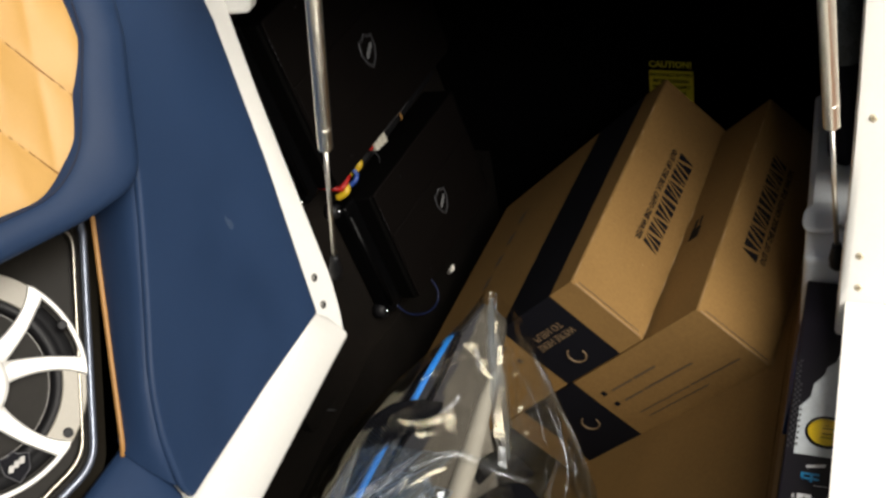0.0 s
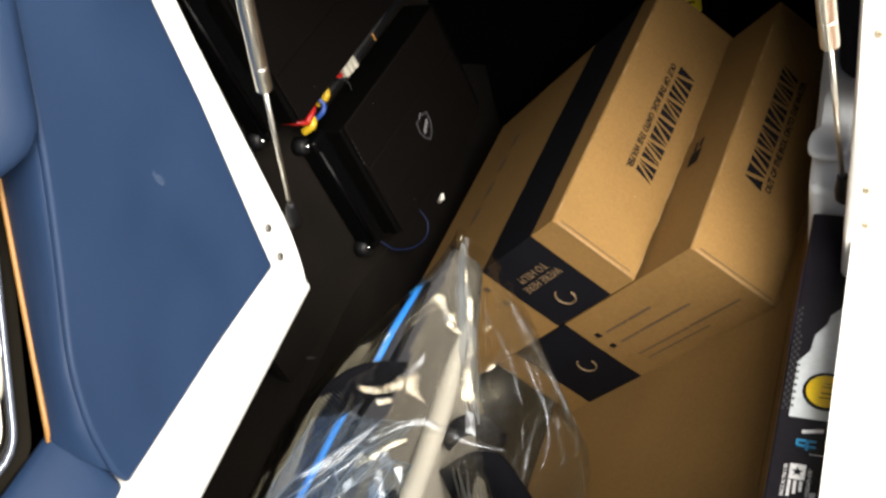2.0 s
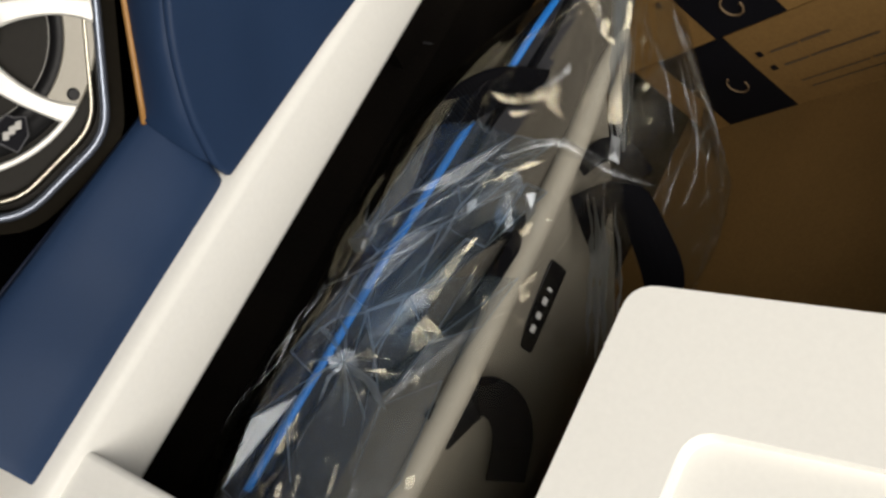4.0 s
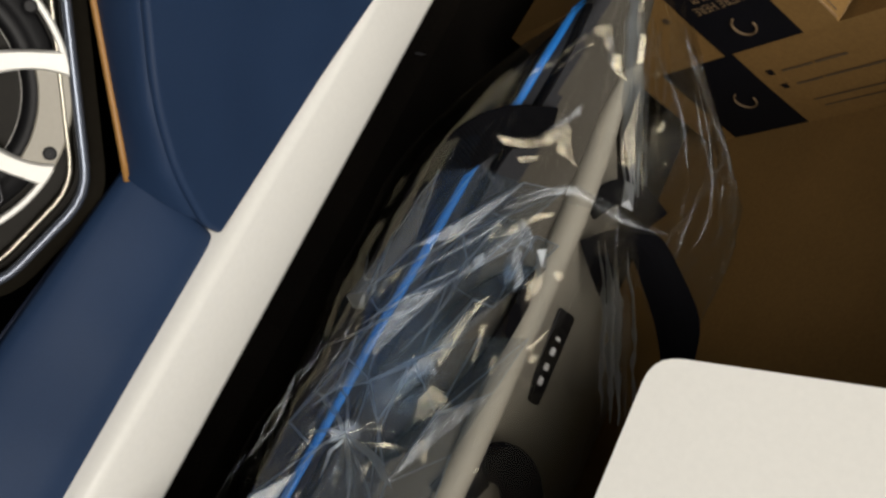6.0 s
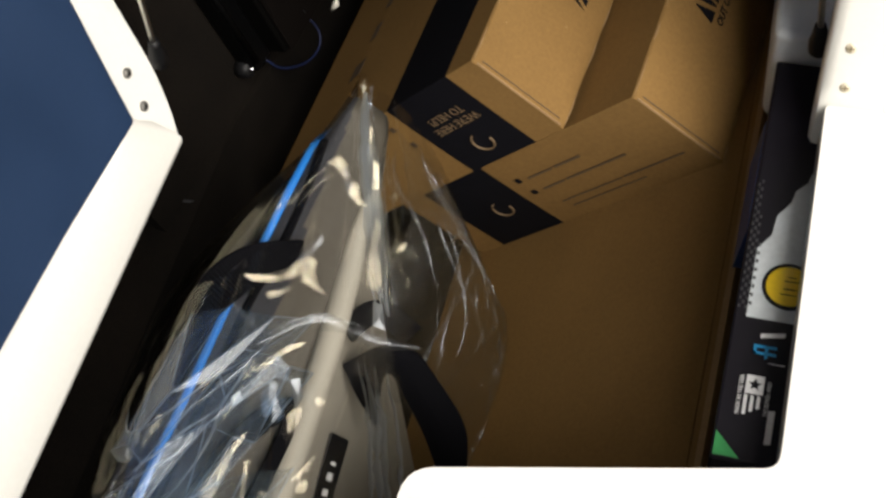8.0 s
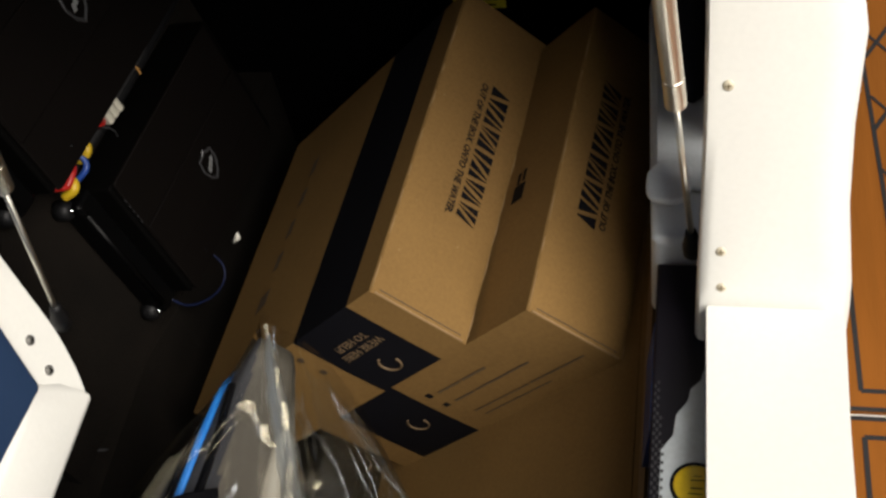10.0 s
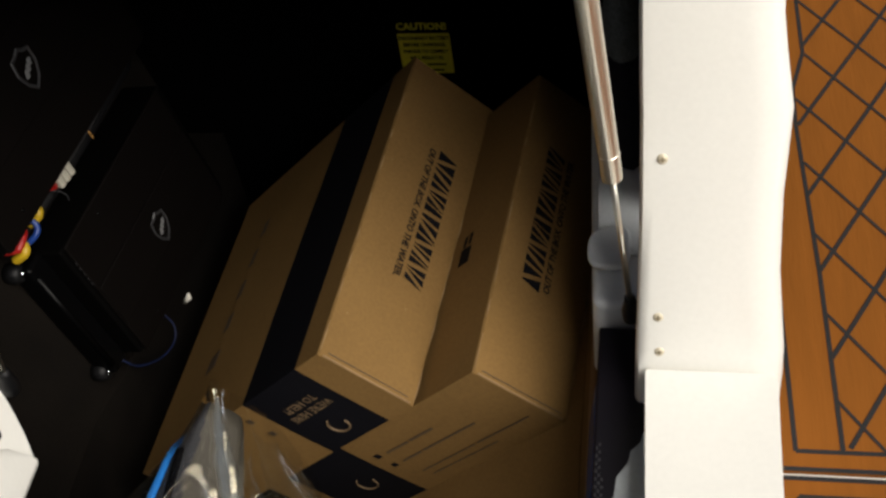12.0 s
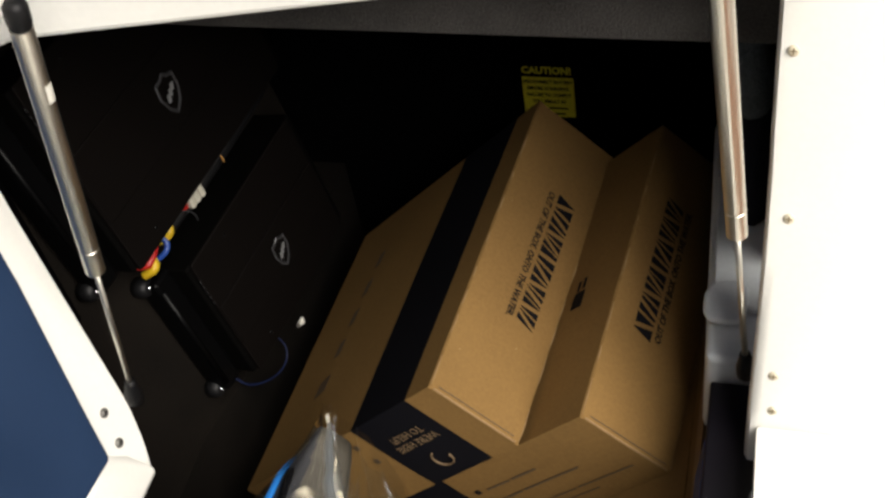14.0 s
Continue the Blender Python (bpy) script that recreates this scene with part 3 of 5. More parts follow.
def scaled(loop, k, z):
    cx, cy = 0.0, 0.0
    return [Vector((cx + (x - cx) * k, cy + (y - cy) * k, z)) for x, y in rounded(loop, 0.02, 4)]


bm = bmesh.new()
steps = [(1.0, -0.02), (1.0, 0.004), (1.025, 0.007), (1.05, 0.004), (1.055, -0.004)]
for (a, za), (b, zb) in zip(steps, steps[1:]):
    band(scaled(rim, a, za), scaled(rim, b, zb), bm)
bm.faces.new([bm.verts.new(v) for v in scaled(rim, 1.0, -0.004)])
part("inner_rim", bm, POD, fairing, bevel=0.0015)
part("rim_edge", tube(scaled(rim, 1.022, 0.0072) + scaled(rim, 1.022, 0.0072)[:1], 0.0022, 8), RIM, fairing, "smoked chrome edge", smooth=True)
bm = bmesh.new()
steps = [(1.055, -0.006), (1.09, -0.006), (1.10, 0.006), (1.12, 0.009), (1.135, 0.004), (1.14, -0.01), (1.25, -0.016)]
for (a, za), (b, zb) in zip(steps, steps[1:]):
    band(scaled(rim, a, za), scaled(rim, b, zb), bm)
part("outer_rim", bm, POD, fairing, bevel=0.0015)
part("rim_edge", tube(scaled(rim, 1.118, 0.0092) + scaled(rim, 1.118, 0.0092)[:1], 0.0040, 8), RIM_DARK, fairing, smooth=True)
part("piping", tube(curve_points([PIPE_A.lerp(PIPE_B, t) + Vector((0.002, -0.002, 0.001)) for t in (1.3, 1.0, 0.6, 0.2, 0.02)] + [(-0.409, 0.734, 0.398)], 6), 0.0028, 8), GOLD, None, smooth=True)
piping = scene.objects["piping"]
piping.parent, piping.matrix_parent_inverse = fairing, SPK.inverted()

speaker = empty("speaker", "round marine speaker with a silver forked-spoke grille in the black panel", "speaker", m=SPK @ Matrix.Scale(0.81, 4))
part("surround", lathe([(0.130, -0.003), (0.128, 0.001), (0.118, 0.000), (0.113, 0.004), (0.106, 0.007), (0.099, 0.004), (0.096, -0.004)], 64), RUBBER, speaker, "black rubber surround", smooth=True)
part("cone", lathe([(0.097, -0.004), (0.080, -0.012), (0.05, -0.024), (0.036, -0.028), (0.034, -0.020), (0.02, -0.012), (0.001, -0.010)], 64), SPEAKER_CONE, speaker, smooth=True)
hub = part("hub", lathe([(0.046, 0.004), (0.0495, 0.008), (0.0495, 0.0155), (0.047, 0.018), (0.036, 0.018), (0.033, 0.0145), (0.0325, 0.006)], 56), SILVER, speaker, smooth=True)
part("dust_cap", lathe([(0.0335, 0.004), (0.033, 0.008), (0.026, 0.0125), (0.014, 0.0155), (0.0005, 0.0165)], 48), RUBBER, hub, smooth=True)


def arc_band(r0, r1, a0, a1, z, drop, steps=14):
    """A flat arc between two radii and two angles, with rounded rims."""
    rows = []
    for k in range(steps + 1):
        a = radians(a0 + (a1 - a0) * k / steps)
        rows.append([Vector((math.cos(a) * r, math.sin(a) * r, h)) for r, h in ((r0, z - drop), (r0, z - 0.0012), (r0 + 0.0014, z), (r1 - 0.0016, z), (r1, z - 0.0016), (r1, z - drop))])
    bm = sheet(rows)
    for row in (bm.verts[:6], bm.verts[-6:]):
        bm.faces.new(row)
    return bm


# four forked arms: each a pair of curved spokes joined by a thin rim, with dull ring pieces between the pairs
for q in range(4):
    mid = 1 - 90 * q
    part("ring_piece", arc_band(0.1105, 0.1405, mid + 23, mid + 67, 0.0105, 0.012), RING, speaker)
    part("rim_piece", arc_band(0.1350, 0.1412, mid - 26, mid + 26, 0.0150, 0.014), SILVER, speaker)
    for w in (-1, 1):
        rows = []
        for k in range(11):
            t = k / 10
            r = 0.043 + 0.096 * t
            a = radians(mid + w * (13.0 + 10.5 * t ** 1.6))
            half = 0.0086 + 0.0052 * (1 - t) ** 3 + 0.0030 * max(0.0, (t - 0.7) / 0.3) ** 2
            d, sd = Vector((math.cos(a), math.sin(a), 0)), Vector((-math.sin(a), math.cos(a), 0))
            rows.append([d * r + sd * half * g + Vector((0, 0, z)) for g, z in ((-1, 0.003), (-1, 0.0135), (-0.78, 0.0158), (0.78, 0.0158), (1, 0.0135), (1, 0.003))])
        part("spoke", sheet(rows), SILVER, speaker, smooth=True).data.set_sharp_from_angle(angle=radians(40))
for n in range(6):
    a = radians(60 * n + 2)
    sm = Matrix.Translation((0.131 * math.cos(a), 0.131 * math.sin(a), 0.0106 if n % 3 else 0.0152))
    part("screw", lathe([(0.0066, -0.0004), (0.0060, 0.0008), (0.0036, 0.0004), (0.0001, 0.0005)], 14, m=sm), RUBBER, speaker, smooth=True)
shield = [(-0.014, 0.010), (-0.005, 0.012), (0.0, 0.016), (0.005, 0.012), (0.014, 0.010), (0.012, -0.006), (0.0, -0.018), (-0.012, -0.006)]
crest_m = Matrix.Translation((0.112 * math.cos(radians(-90)), 0.112 * math.sin(radians(-90)), 0.010)) @ Matrix.Rotation(radians(-17), 4, "Z")
badge = part("badge", prism([(x * 1.25, y * 1.15) for x, y in shield], 0.005, m=crest_m), PRINT, speaker, "black crest with a silver edge", bevel=0.001)
part("badge_edge", tube([crest_m @ Vector((x * 1.22, y * 1.12, 0.005)) for x, y in shield + shield[:1]], 0.0011, 6), BADGE, badge, smooth=True)
bars("emblem", [(-0.010, -0.004, -0.006, 0.002), (-0.003, 0.003, -0.002, 0.006), (0.004, 0.010, 0.001, 0.009)], crest_m @ Matrix.Translation((0, 0, 0.0052)), SPEAKER_CONE, badge, slant=0.3)

# Tan quilted backrest with a navy border.
TN = Vector((0.80, -0.35, 0.49)).normalized()
TQ = axes((-0.40, 0.89, 0.62), Vector((0.35, 0.80, 0.0)), TN.cross(Vector((0.35, 0.80, 0.0))))


def on_back(p):
    q = TQ.inverted() @ Vector(p)
    return (q.x, q.y)


backrest = empty("quilted_backrest", "tan vinyl backrest quilted in diamonds with a navy blue border", "backrest", m=TQ)
edge = [on_back(p) for p in ((-0.425, 0.986, 0.730), (-0.396, 0.900, 0.621), (-0.420, 0.842, 0.619), (-0.492, 0.702, 0.637))]
tan_edge = [on_back(p) for p in ((-0.453, 0.950, 0.749), (-0.441, 0.872, 0.674), (-0.447, 0.831, 0.655), (-0.499, 0.730, 0.667))]
ou = [(edge[0][0] + 0.05, edge[0][1] + 0.13)] + edge + [(edge[3][0] - 0.12, edge[3][1] + 0.02), (edge[3][0] - 0.12, edge[0][1] + 0.25), (edge[0][0] - 0.02, edge[0][1] + 0.25)]
inn = [(tan_edge[0][0] + 0.04, tan_edge[0][1] + 0.13)] + tan_edge + [(tan_edge[3][0] - 0.11, tan_edge[3][1] + 0.02), (tan_edge[3][0] - 0.11, tan_edge[0][1] + 0.22), (tan_edge[0][0] - 0.02, tan_edge[0][1] + 0.22)]
ou, inn = rounded(ou, [0, 0, 0.05, 0.06, 0.03, 0, 0, 0], 6), rounded(inn, [0, 0, 0.03, 0.05, 0.03, 0, 0, 0], 6)
rows = []
for k, z in ((0.0, -0.03), (0.0, -0.004), (0.06, 0.006), (0.2, 0.012), (0.45, 0.014), (0.75, 0.012), (0.93, 0.007), (1.0, 0.0)):
    rows.append([Vector((a[0] + (b[0] - a[0]) * k, a[1] + (b[1] - a[1]) * k, z)) for a, b in zip(ou, inn)])
part("border", sheet(rows, closed=True), NAVY, backrest, smooth=True)
part("border_seam", tube([Vector((a[0] + (b[0] - a[0]) * 0.9, a[1] + (b[1] - a[1]) * 0.9, 0.0088)) for a, b in zip(ou, inn)], 0.0012, 6), NAVY_SEAM, backrest, smooth=True)
s1a, s1b = Vector(on_back((-0.517, 0.867, 0.794))), Vector(on_back((-0.479, 0.782, 0.671)))
s2a = Vector(on_back((-0.476, 0.920, 0.765)))
d1a, d1b = Vector(on_back((-0.523, 0.833, 0.780))), Vector(on_back((-0.442, 0.851, 0.660)))
d3a = Vector(on_back((-0.510, 0.775, 0.717)))
v1, v2 = (s1b - s1a).normalized(), (d1b - d1a).normalized()
n1, n2 = Vector((-v1.y, v1.x)), Vector((-v2.y, v2.x))
g1, g2 = abs((s2a - s1a).dot(n1)), abs((d3a - d1a).dot(n2))
bm = bmesh.new()
xs = [-0.42 + 0.004 * k for k in range(140)]
ys = [-0.10 + 0.004 * k for k in range(130)]


def puff(x, y):
    p = Vector((x, y))
    a = ((p - s1a).dot(n1) / g1) % 1.0
    b = ((p - d1a).dot(n2) / g2) % 1.0
    return 0.007 * (min(a, 1 - a) * min(b, 1 - b) * 4) ** 0.45


def inside_poly(x, y, poly):
    hit = False
    for i in range(len(poly)):
        (x1, y1), (x2, y2) = poly[i - 1], poly[i]
        if (y1 > y) != (y2 > y) and x < (x2 - x1) * (y - y1) / (y2 - y1) + x1:
            hit = not hit
    return hit


grown = [(x * 1.0 + (0.006 if x > -0.1 else -0.002), y - 0.006) for x, y in inn]
vs = {}
for i, x in enumerate(xs):
    for j, y in enumerate(ys):
        if inside_poly(x, y, grown):
            vs[i, j] = bm.verts.new((x, y, puff(x, y) - 0.002))
for i, j in list(vs):
    q = [vs.get(k) for k in ((i, j), (i + 1, j), (i + 1, j + 1), (i, j + 1))]
    if all(q):
        bm.faces.new(q)
quilt = part("quilting", bm, TAN, backrest, smooth=True)
st = bmesh.new()
for v, n, g, o in ((v2, n2, g2, d1a),):
    for k in range(-6, 7):
        run = [o + n * g * k + v * (0.004 * t) for t in range(-140, 141)]
        run = [p for p in run if inside_poly(p.x, p.y, grown)]
        if len(run) > 3:
            tube([(p.x, p.y, puff(p.x, p.y) - 0.0012) for p in run], 0.0008, 5, st)
part("stitching", st, THREAD, quilt)


for thing in (seat_side, side_cushion, lower_cushion, tan_seat, fairing, speaker, backrest):
    thing.location += Vector((-0.001, 0.001, 0.008))


# ---- cartons ----
def carton(name, label, origin, far, black, size, script, group="cartons with printed bands"):
    """A tipped carton with a wide black printed band. Local x: along, y: across the top, z: down the side."""
    ln, wd, ht = size
    lx = Vector(far).normalized()
    wy = Vector((0.7125, 0.0, -0.7017))
    wy = (wy - lx * wy.dot(lx)).normalized()
    hz = Vector((-0.712, 0.0, -0.702))
    m = Matrix(((lx.x, wy.x, hz.x, origin[0]), (lx.y, wy.y, hz.y, origin[1]), (lx.z, wy.z, hz.z, origin[2]), (0, 0, 0, 1)))
    ob = empty(name, label, "carton", group)
    bm = bmesh.new()
    e = 0.0022
    levels = [(0.0, e, 0), (e, 0.0, 0), (black[0], 0.0, 1), (black[1], 0.0, 0), (ht - e, 0.0, 0), (ht, e, 0)]
    rings = []
    for h, k, _ in levels:
        ring = []
        for cx, cy in ((0, 0), (ln, 0), (ln, wd), (0, wd)):
            sx, sy = (1 if cx == 0 else -1), (1 if cy == 0 else -1)
            ring.append((cx + sx * k, cy + sy * k))
        soft = []
        for i in range(4):
            for t in (0.0, 0.2, 0.4, 0.6, 0.8):
                a, b = ring[i], ring[(i + 1) % 4]
                bow = 0.0010 * math.sin(math.pi * t) * math.sin(math.pi * h / ht)
                p = Vector((a[0] + (b[0] - a[0]) * t, a[1] + (b[1] - a[1]) * t))
                nrm = Vector((b[1] - a[1], a[0] - b[0])).normalized()
                p = p + nrm * bow
                soft.append(bm.verts.new(m @ Vector((p.x, p.y, h))))
        rings.append(soft)
    for i, (a, b) in enumerate(zip(rings, rings[1:])):
        for k in range(len(a)):
            bm.faces.new((a[k], a[(k + 1) % len(a)], b[(k + 1) % len(b)], b[k])).material_index = levels[i][2]
    bm.faces.new(rings[0])
    bm.faces.new(rings[-1])
    part("body", bm, (CARD, PRINT), ob)
    # closing flap along the near edge of the printed top, and worn corners
    part("flap_edge", tube([m @ Vector((0.0012, 0.006, 0.0008)), m @ Vector((0.0008, wd * 0.5, 0.0006)), m @ Vector((0.0012, wd - 0.006, 0.0008))], 0.0013, 6), CARD_EDGE, ob, smooth=True)
    part("flap_slit", prism([(0.001, 0.010), (0.002, 0.010), (0.002, wd - 0.010), (0.001, wd - 0.010)], -0.0006, m=m @ Matrix.Translation((0.004, 0, -0.0002))), PRINT_FAINT, ob)
    r = random.Random(int(origin[0] * 1000) + 90)
    wear = bmesh.new()
    for y in (0.0012, wd - 0.0012):
        x = 0.004
        while x < ln - 0.03:
            run = r.uniform(0.012, 0.05)
            tube([m @ Vector((x, y, 0.0006)), m @ Vector((x + run * 0.5, y + r.uniform(-0.0004, 0.0004), 0.0004)), m @ Vector((x + run, y, 0.0006))], [0.0003, r.uniform(0.0006, 0.0012), 0.0003], 6, wear)
            x += run + r.uniform(0.004, 0.05)
    tagged(part("worn_edge", wear, CARD_EDGE, ob, "paler rubbed edge", smooth=True), kind="stuff")
    for k in range(5):
        x, y, a = r.uniform(0.02, ln - 0.03), r.uniform(0.01, wd - 0.01), r.uniform(0.0006, 0.0016)
        part("scuff", prism([(x - a, y - a * 0.5), (x + a * 1.4, y - a * 0.2), (x + a * 0.6, y + a * 0.7), (x - a * 0.5, y + a * 0.5)], -0.0003, m=m @ Matrix.Translation((0, 0, -0.0008))), CARD_EDGE, ob)
    # printed top: a slanted word mark as plain shapes, with the slogan beside it
    turn = Matrix.Rotation(math.pi, 4, "X") if script > 0 else Matrix.Rotation(math.pi, 4, "X") @ Matrix.Rotation(math.pi, 4, "Z")
    y_mark, y_line = (0.081, 0.058) if script < 0 else (0.046, 0.069)
    top = m @ Matrix.Translation((0.221, y_mark, -0.0012)) @ turn
    x = -0.093
    for n, w in enumerate((0.024, 0.020, 0.017, 0.014, 0.023, 0.019, 0.017, 0.014, 0.017, 0.015)):
        # a plain slanted block, split by a diagonal slit that leans the other way on every second one
        bm = bmesh.new()
        k, h, gap = w * 0.84, 0.0128, 0.0030
        lean = (0.62, 0.30, 0.52)[n % 3] * k * (1 if n % 2 else -1)
        mid = x + k * 0.5
        for shape in (((x, -h), (mid - lean * 0.5 - gap, -h), (mid + lean * 0.5 - gap, h), (x, h)),
                      ((mid - lean * 0.5 + gap, -h), (x + k, -h), (x + k, h), (mid + lean * 0.5 + gap, h))):
            prism([(min(max(px, x), x + k) + 0.24 * py, py) for px, py in shape], 0.0004, bm, top)
        part("mark_block", bm, PRINT, ob)
        x += w * 1.03
    lettering("slogan", "OUT OF THE BOX. ONTO THE WATER.", 0.0125, m @ Matrix.Translation((0.221, y_line, -0.0012)) @ turn @ Matrix(((1, 0.15, 0, 0), (0, 1, 0, 0), (0, 0, 1, 0), (0, 0, 0, 1))), PRINT, ob, bold=0.0002, squash=0.83)
    return ob, m


carton_a, MA = carton("carton", "brown cardboard carton with a wide black band, tipped against its twin", (-0.0715, 1.2015, 0.2640), (0.111, 0.991, 0.073), (0.045, 0.153), (0.4235, 0.1239, 0.40), -1)
carton_b, MB = carton("carton", "brown cardboard carton with dark printing, leaning on a larger flat box", (0.0847, 1.2058, 0.2349), (0.1056, 0.988, 0.109), (0.2415, 0.354), (0.4043, 0.1288, 0.40), 1)
FRONT_A = MA @ Matrix(((0, 0, -1, -0.0016), (1, 0, 0, 0), (0, -1, 0, 0), (0, 0, 0, 1)))  # x across, y up the end face
FRONT_B = MB @ Matrix(((0, 0, -1, -0.0016), (1, 0, 0, 0), (0, -1, 0, 0), (0, 0, 0, 1)))
turned = lambda base, y, h, deg: base @ Matrix.Translation((y, -h, 0)) @ Matrix.Rotation(radians(deg), 4, "Z")
lettering("help_line", "WE'RE HERE\nTO HELP!", 0.0155, turned(FRONT_A, 0.048, 0.097, -90), PRINT_TAN, carton_a, squash=0.85)
ring = bmesh.new()
arc = [(0.013 * math.cos(radians(a)), 0.013 * math.sin(radians(a)), 0) for a in range(-160, 110, 15)]
tube([turned(FRONT_A, 0.092, 0.096, 0) @ Vector(p) for p in arc], 0.0013, 6, ring)
part("headset_sign", ring, PRINT_TAN, carton_a)
bars("symbol", [(0.02, 0.028, -0.178, -0.170), (0.05, 0.058, -0.178, -0.170)], FRONT_A, PRINT_FAINT, carton_a)
bars("contact_line", [(0.0395, 0.0425, -0.205, -0.165), (0.039, 0.0425, -0.161, -0.12), (0.063, 0.066, -0.205, -0.17), (0.0625, 0.0655, -0.166, -0.075), (0.0925, 0.0943, -0.205, -0.11), (0.0918, 0.0941, -0.106, -0.02), (0.1045, 0.1062, -0.200, -0.085)], FRONT_B, PRINT_FAINT, carton_b)
bars("contact_sign", [(0.035, 0.043, -0.224, -0.216), (0.060, 0.067, -0.224, -0.216)], FRONT_B, PRINT, carton_b)
ring = bmesh.new()
tube([turned(FRONT_B, 0.07, 0.285, 0) @ Vector(p) for p in arc], 0.0012, 6, ring)
part("headset_sign", ring, PRINT_TAN, carton_b)
SIDE_A = MA @ Matrix(((1, 0, 0, 0), (0, 0, 1, -0.0014), (0, -1, 0, 0), (0, 0, 0, 1)))
SIDE_B = MB @ Matrix(((1, 0, 0, 0), (0, 0, 1, -0.0014), (0, -1, 0, 0), (0, 0, 0, 1)))
bars("symbol", [(0.10, 0.125, -0.305, -0.285)] + [(0.16 + 0.05 * k, 0.185 + 0.05 * k, -0.30, -0.288) for k in range(4)], SIDE_A, PRINT_FAINT, carton_a, slant=0.3)
bars("symbol", [(0.165, 0.188, -0.078, -0.060), (0.19, 0.205, -0.076, -0.072), (0.192, 0.207, -0.067, -0.063)], SIDE_B, PRINT, carton_b)

big = empty("flat_carton", "large flat plain cardboard carton leaning against the locker side", "carton")
bm = prism(rounded([(0.58, 0.0), (1.63, 0.0), (1.63, 0.498), (0.58, 0.498)], 0.006), -0.055, m=axes((0.207, 0, 0.1765), (0, 1, 0), (-0.712, 0, -0.702)))
part("body", bm, CARD, big, bevel=0.004, segments=3)
BIG = axes((0.207, 0, 0.1765), (0, 1, 0), (-0.712, 0, -0.702))
part("flap", prism([(0.585, 0.004), (1.625, 0.004), (1.625, 0.012), (0.585, 0.012)], 0.0012, m=BIG @ Matrix.Translation((0, -0.003, 0.0004))), CARD_EDGE, big, "worn folded edge")
part("crease", tube([BIG @ Vector((y, 0.020 + 0.001 * math.sin(y * 30), 0.0004)) for y in (0.60, 0.8, 1.0, 1.2, 1.4, 1.6)], 0.0008, 6), CARD, big)

# Retail packaging box along the outboard side.
pack = empty("retail_box", "glossy black retail box with silver print and yellow disc", "box", m=axes((0.2105, 0.853, 0.1795), (0, 1, 0), (1, 0, 0)))
# local x: along the boat, y: outboard, z: down
part("body", block(0.0, 0.392, 0.0, 0.075, -0.086, 0.0), PACK_BLACK, pack, bevel=0.0025)
bm = bmesh.new()
side = [bm.verts.new(p) for p in ((0.21, -0.0008, -0.082), (0.325, -0.0008, -0.082), (0.325, -0.008, -0.012), (0.21, -0.008, -0.012), (0.21, 0.0, -0.082), (0.325, 0.0, -0.082), (0.325, 0.0, -0.012), (0.21, 0.0, -0.012))]
for q in ((3, 2, 1, 0), (4, 5, 6, 7), (0, 1, 5, 4), (2, 3, 7, 6), (1, 2, 6, 5), (3, 0, 4, 7)):
    bm.faces.new([side[k] for k in q])
part("side_print", bm, PACK_BLUE, pack, "blue printed side flap")
ZT = -0.0866
grey = [(0.125, 0.010), (0.19, 0.010), (0.205, 0.020), (0.225, 0.022), (0.240, 0.032), (0.252, 0.034), (0.262, 0.043), (0.272, 0.045), (0.272, 0.074), (0.125, 0.074)]
part("silver_picture", prism(grey, -0.0004, m=Matrix.Translation((0, 0, ZT + 0.0004))), PACK_GREY, pack, "silver picture with a torn outline")
checks = [(0.132 + 0.008 * i + (0.004 if j % 2 else 0), 0.1352 + 0.008 * i + (0.004 if j % 2 else 0), 0.002 + 0.0028 * j, 0.0042 + 0.0028 * j) for i in range(16) for j in range(4 if i < 8 else 3 if i < 12 else 2)]
bars("check_print", checks, Matrix.Translation((0, 0, ZT - 0.0001)), BADGE, pack)
disc = part("disc", lathe([(0.0001, -0.0012), (0.0165, -0.0012), (0.0185, -0.0004), (0.019, 0.0)], 36, m=Matrix.Translation((0.158, 0.040, ZT))), YELLOW, pack, "yellow disc with a black rim", smooth=True)
part("disc_rim", lathe([(0.0186, -0.0010), (0.0215, -0.0010), (0.0218, 0.0)], 36, m=Matrix.Translation((0.158, 0.040, ZT))), RUBBER, disc)
bars("print_line", [(0.1545, 0.1555, 0.036, 0.046), (0.1495, 0.1503, 0.034, 0.046), (0.162, 0.1628, 0.036, 0.048), (0.166, 0.1666, 0.038, 0.045)], Matrix.Translation((0.0, 0, ZT - 0.0014)), PRINT, disc)
bars("brand_shape", [(0.093, 0.0955, 0.020, 0.038), (0.099, 0.1015, 0.022, 0.038), (0.093, 0.1015, 0.020, 0.0225), (0.090, 0.1015, 0.029, 0.0315)], Matrix.Translation((0, 0, ZT - 0.0003)), CYAN, pack)
bars("brand_line", [(0.1075, 0.1115, 0.024, 0.043)], Matrix.Translation((0, 0, ZT - 0.0003)), WHITE_PRINT, pack, slant=0.2)
bars("brand_line", [(0.018, 0.046, 0.0385, 0.0435)], Matrix.Translation((0, 0, ZT - 0.0003)), WHITE_PRINT, pack, slant=0.2)
bars("thin_rule", [(0.086, 0.0867, 0.033, 0.046)], Matrix.Translation((0, 0, ZT - 0.0003)), WHITE_PRINT, pack)
flag = part("flag_print", block(0.058, 0.074, 0.0185, 0.0325, ZT - 0.0005, ZT - 0.0002), WHITE_PRINT, pack)
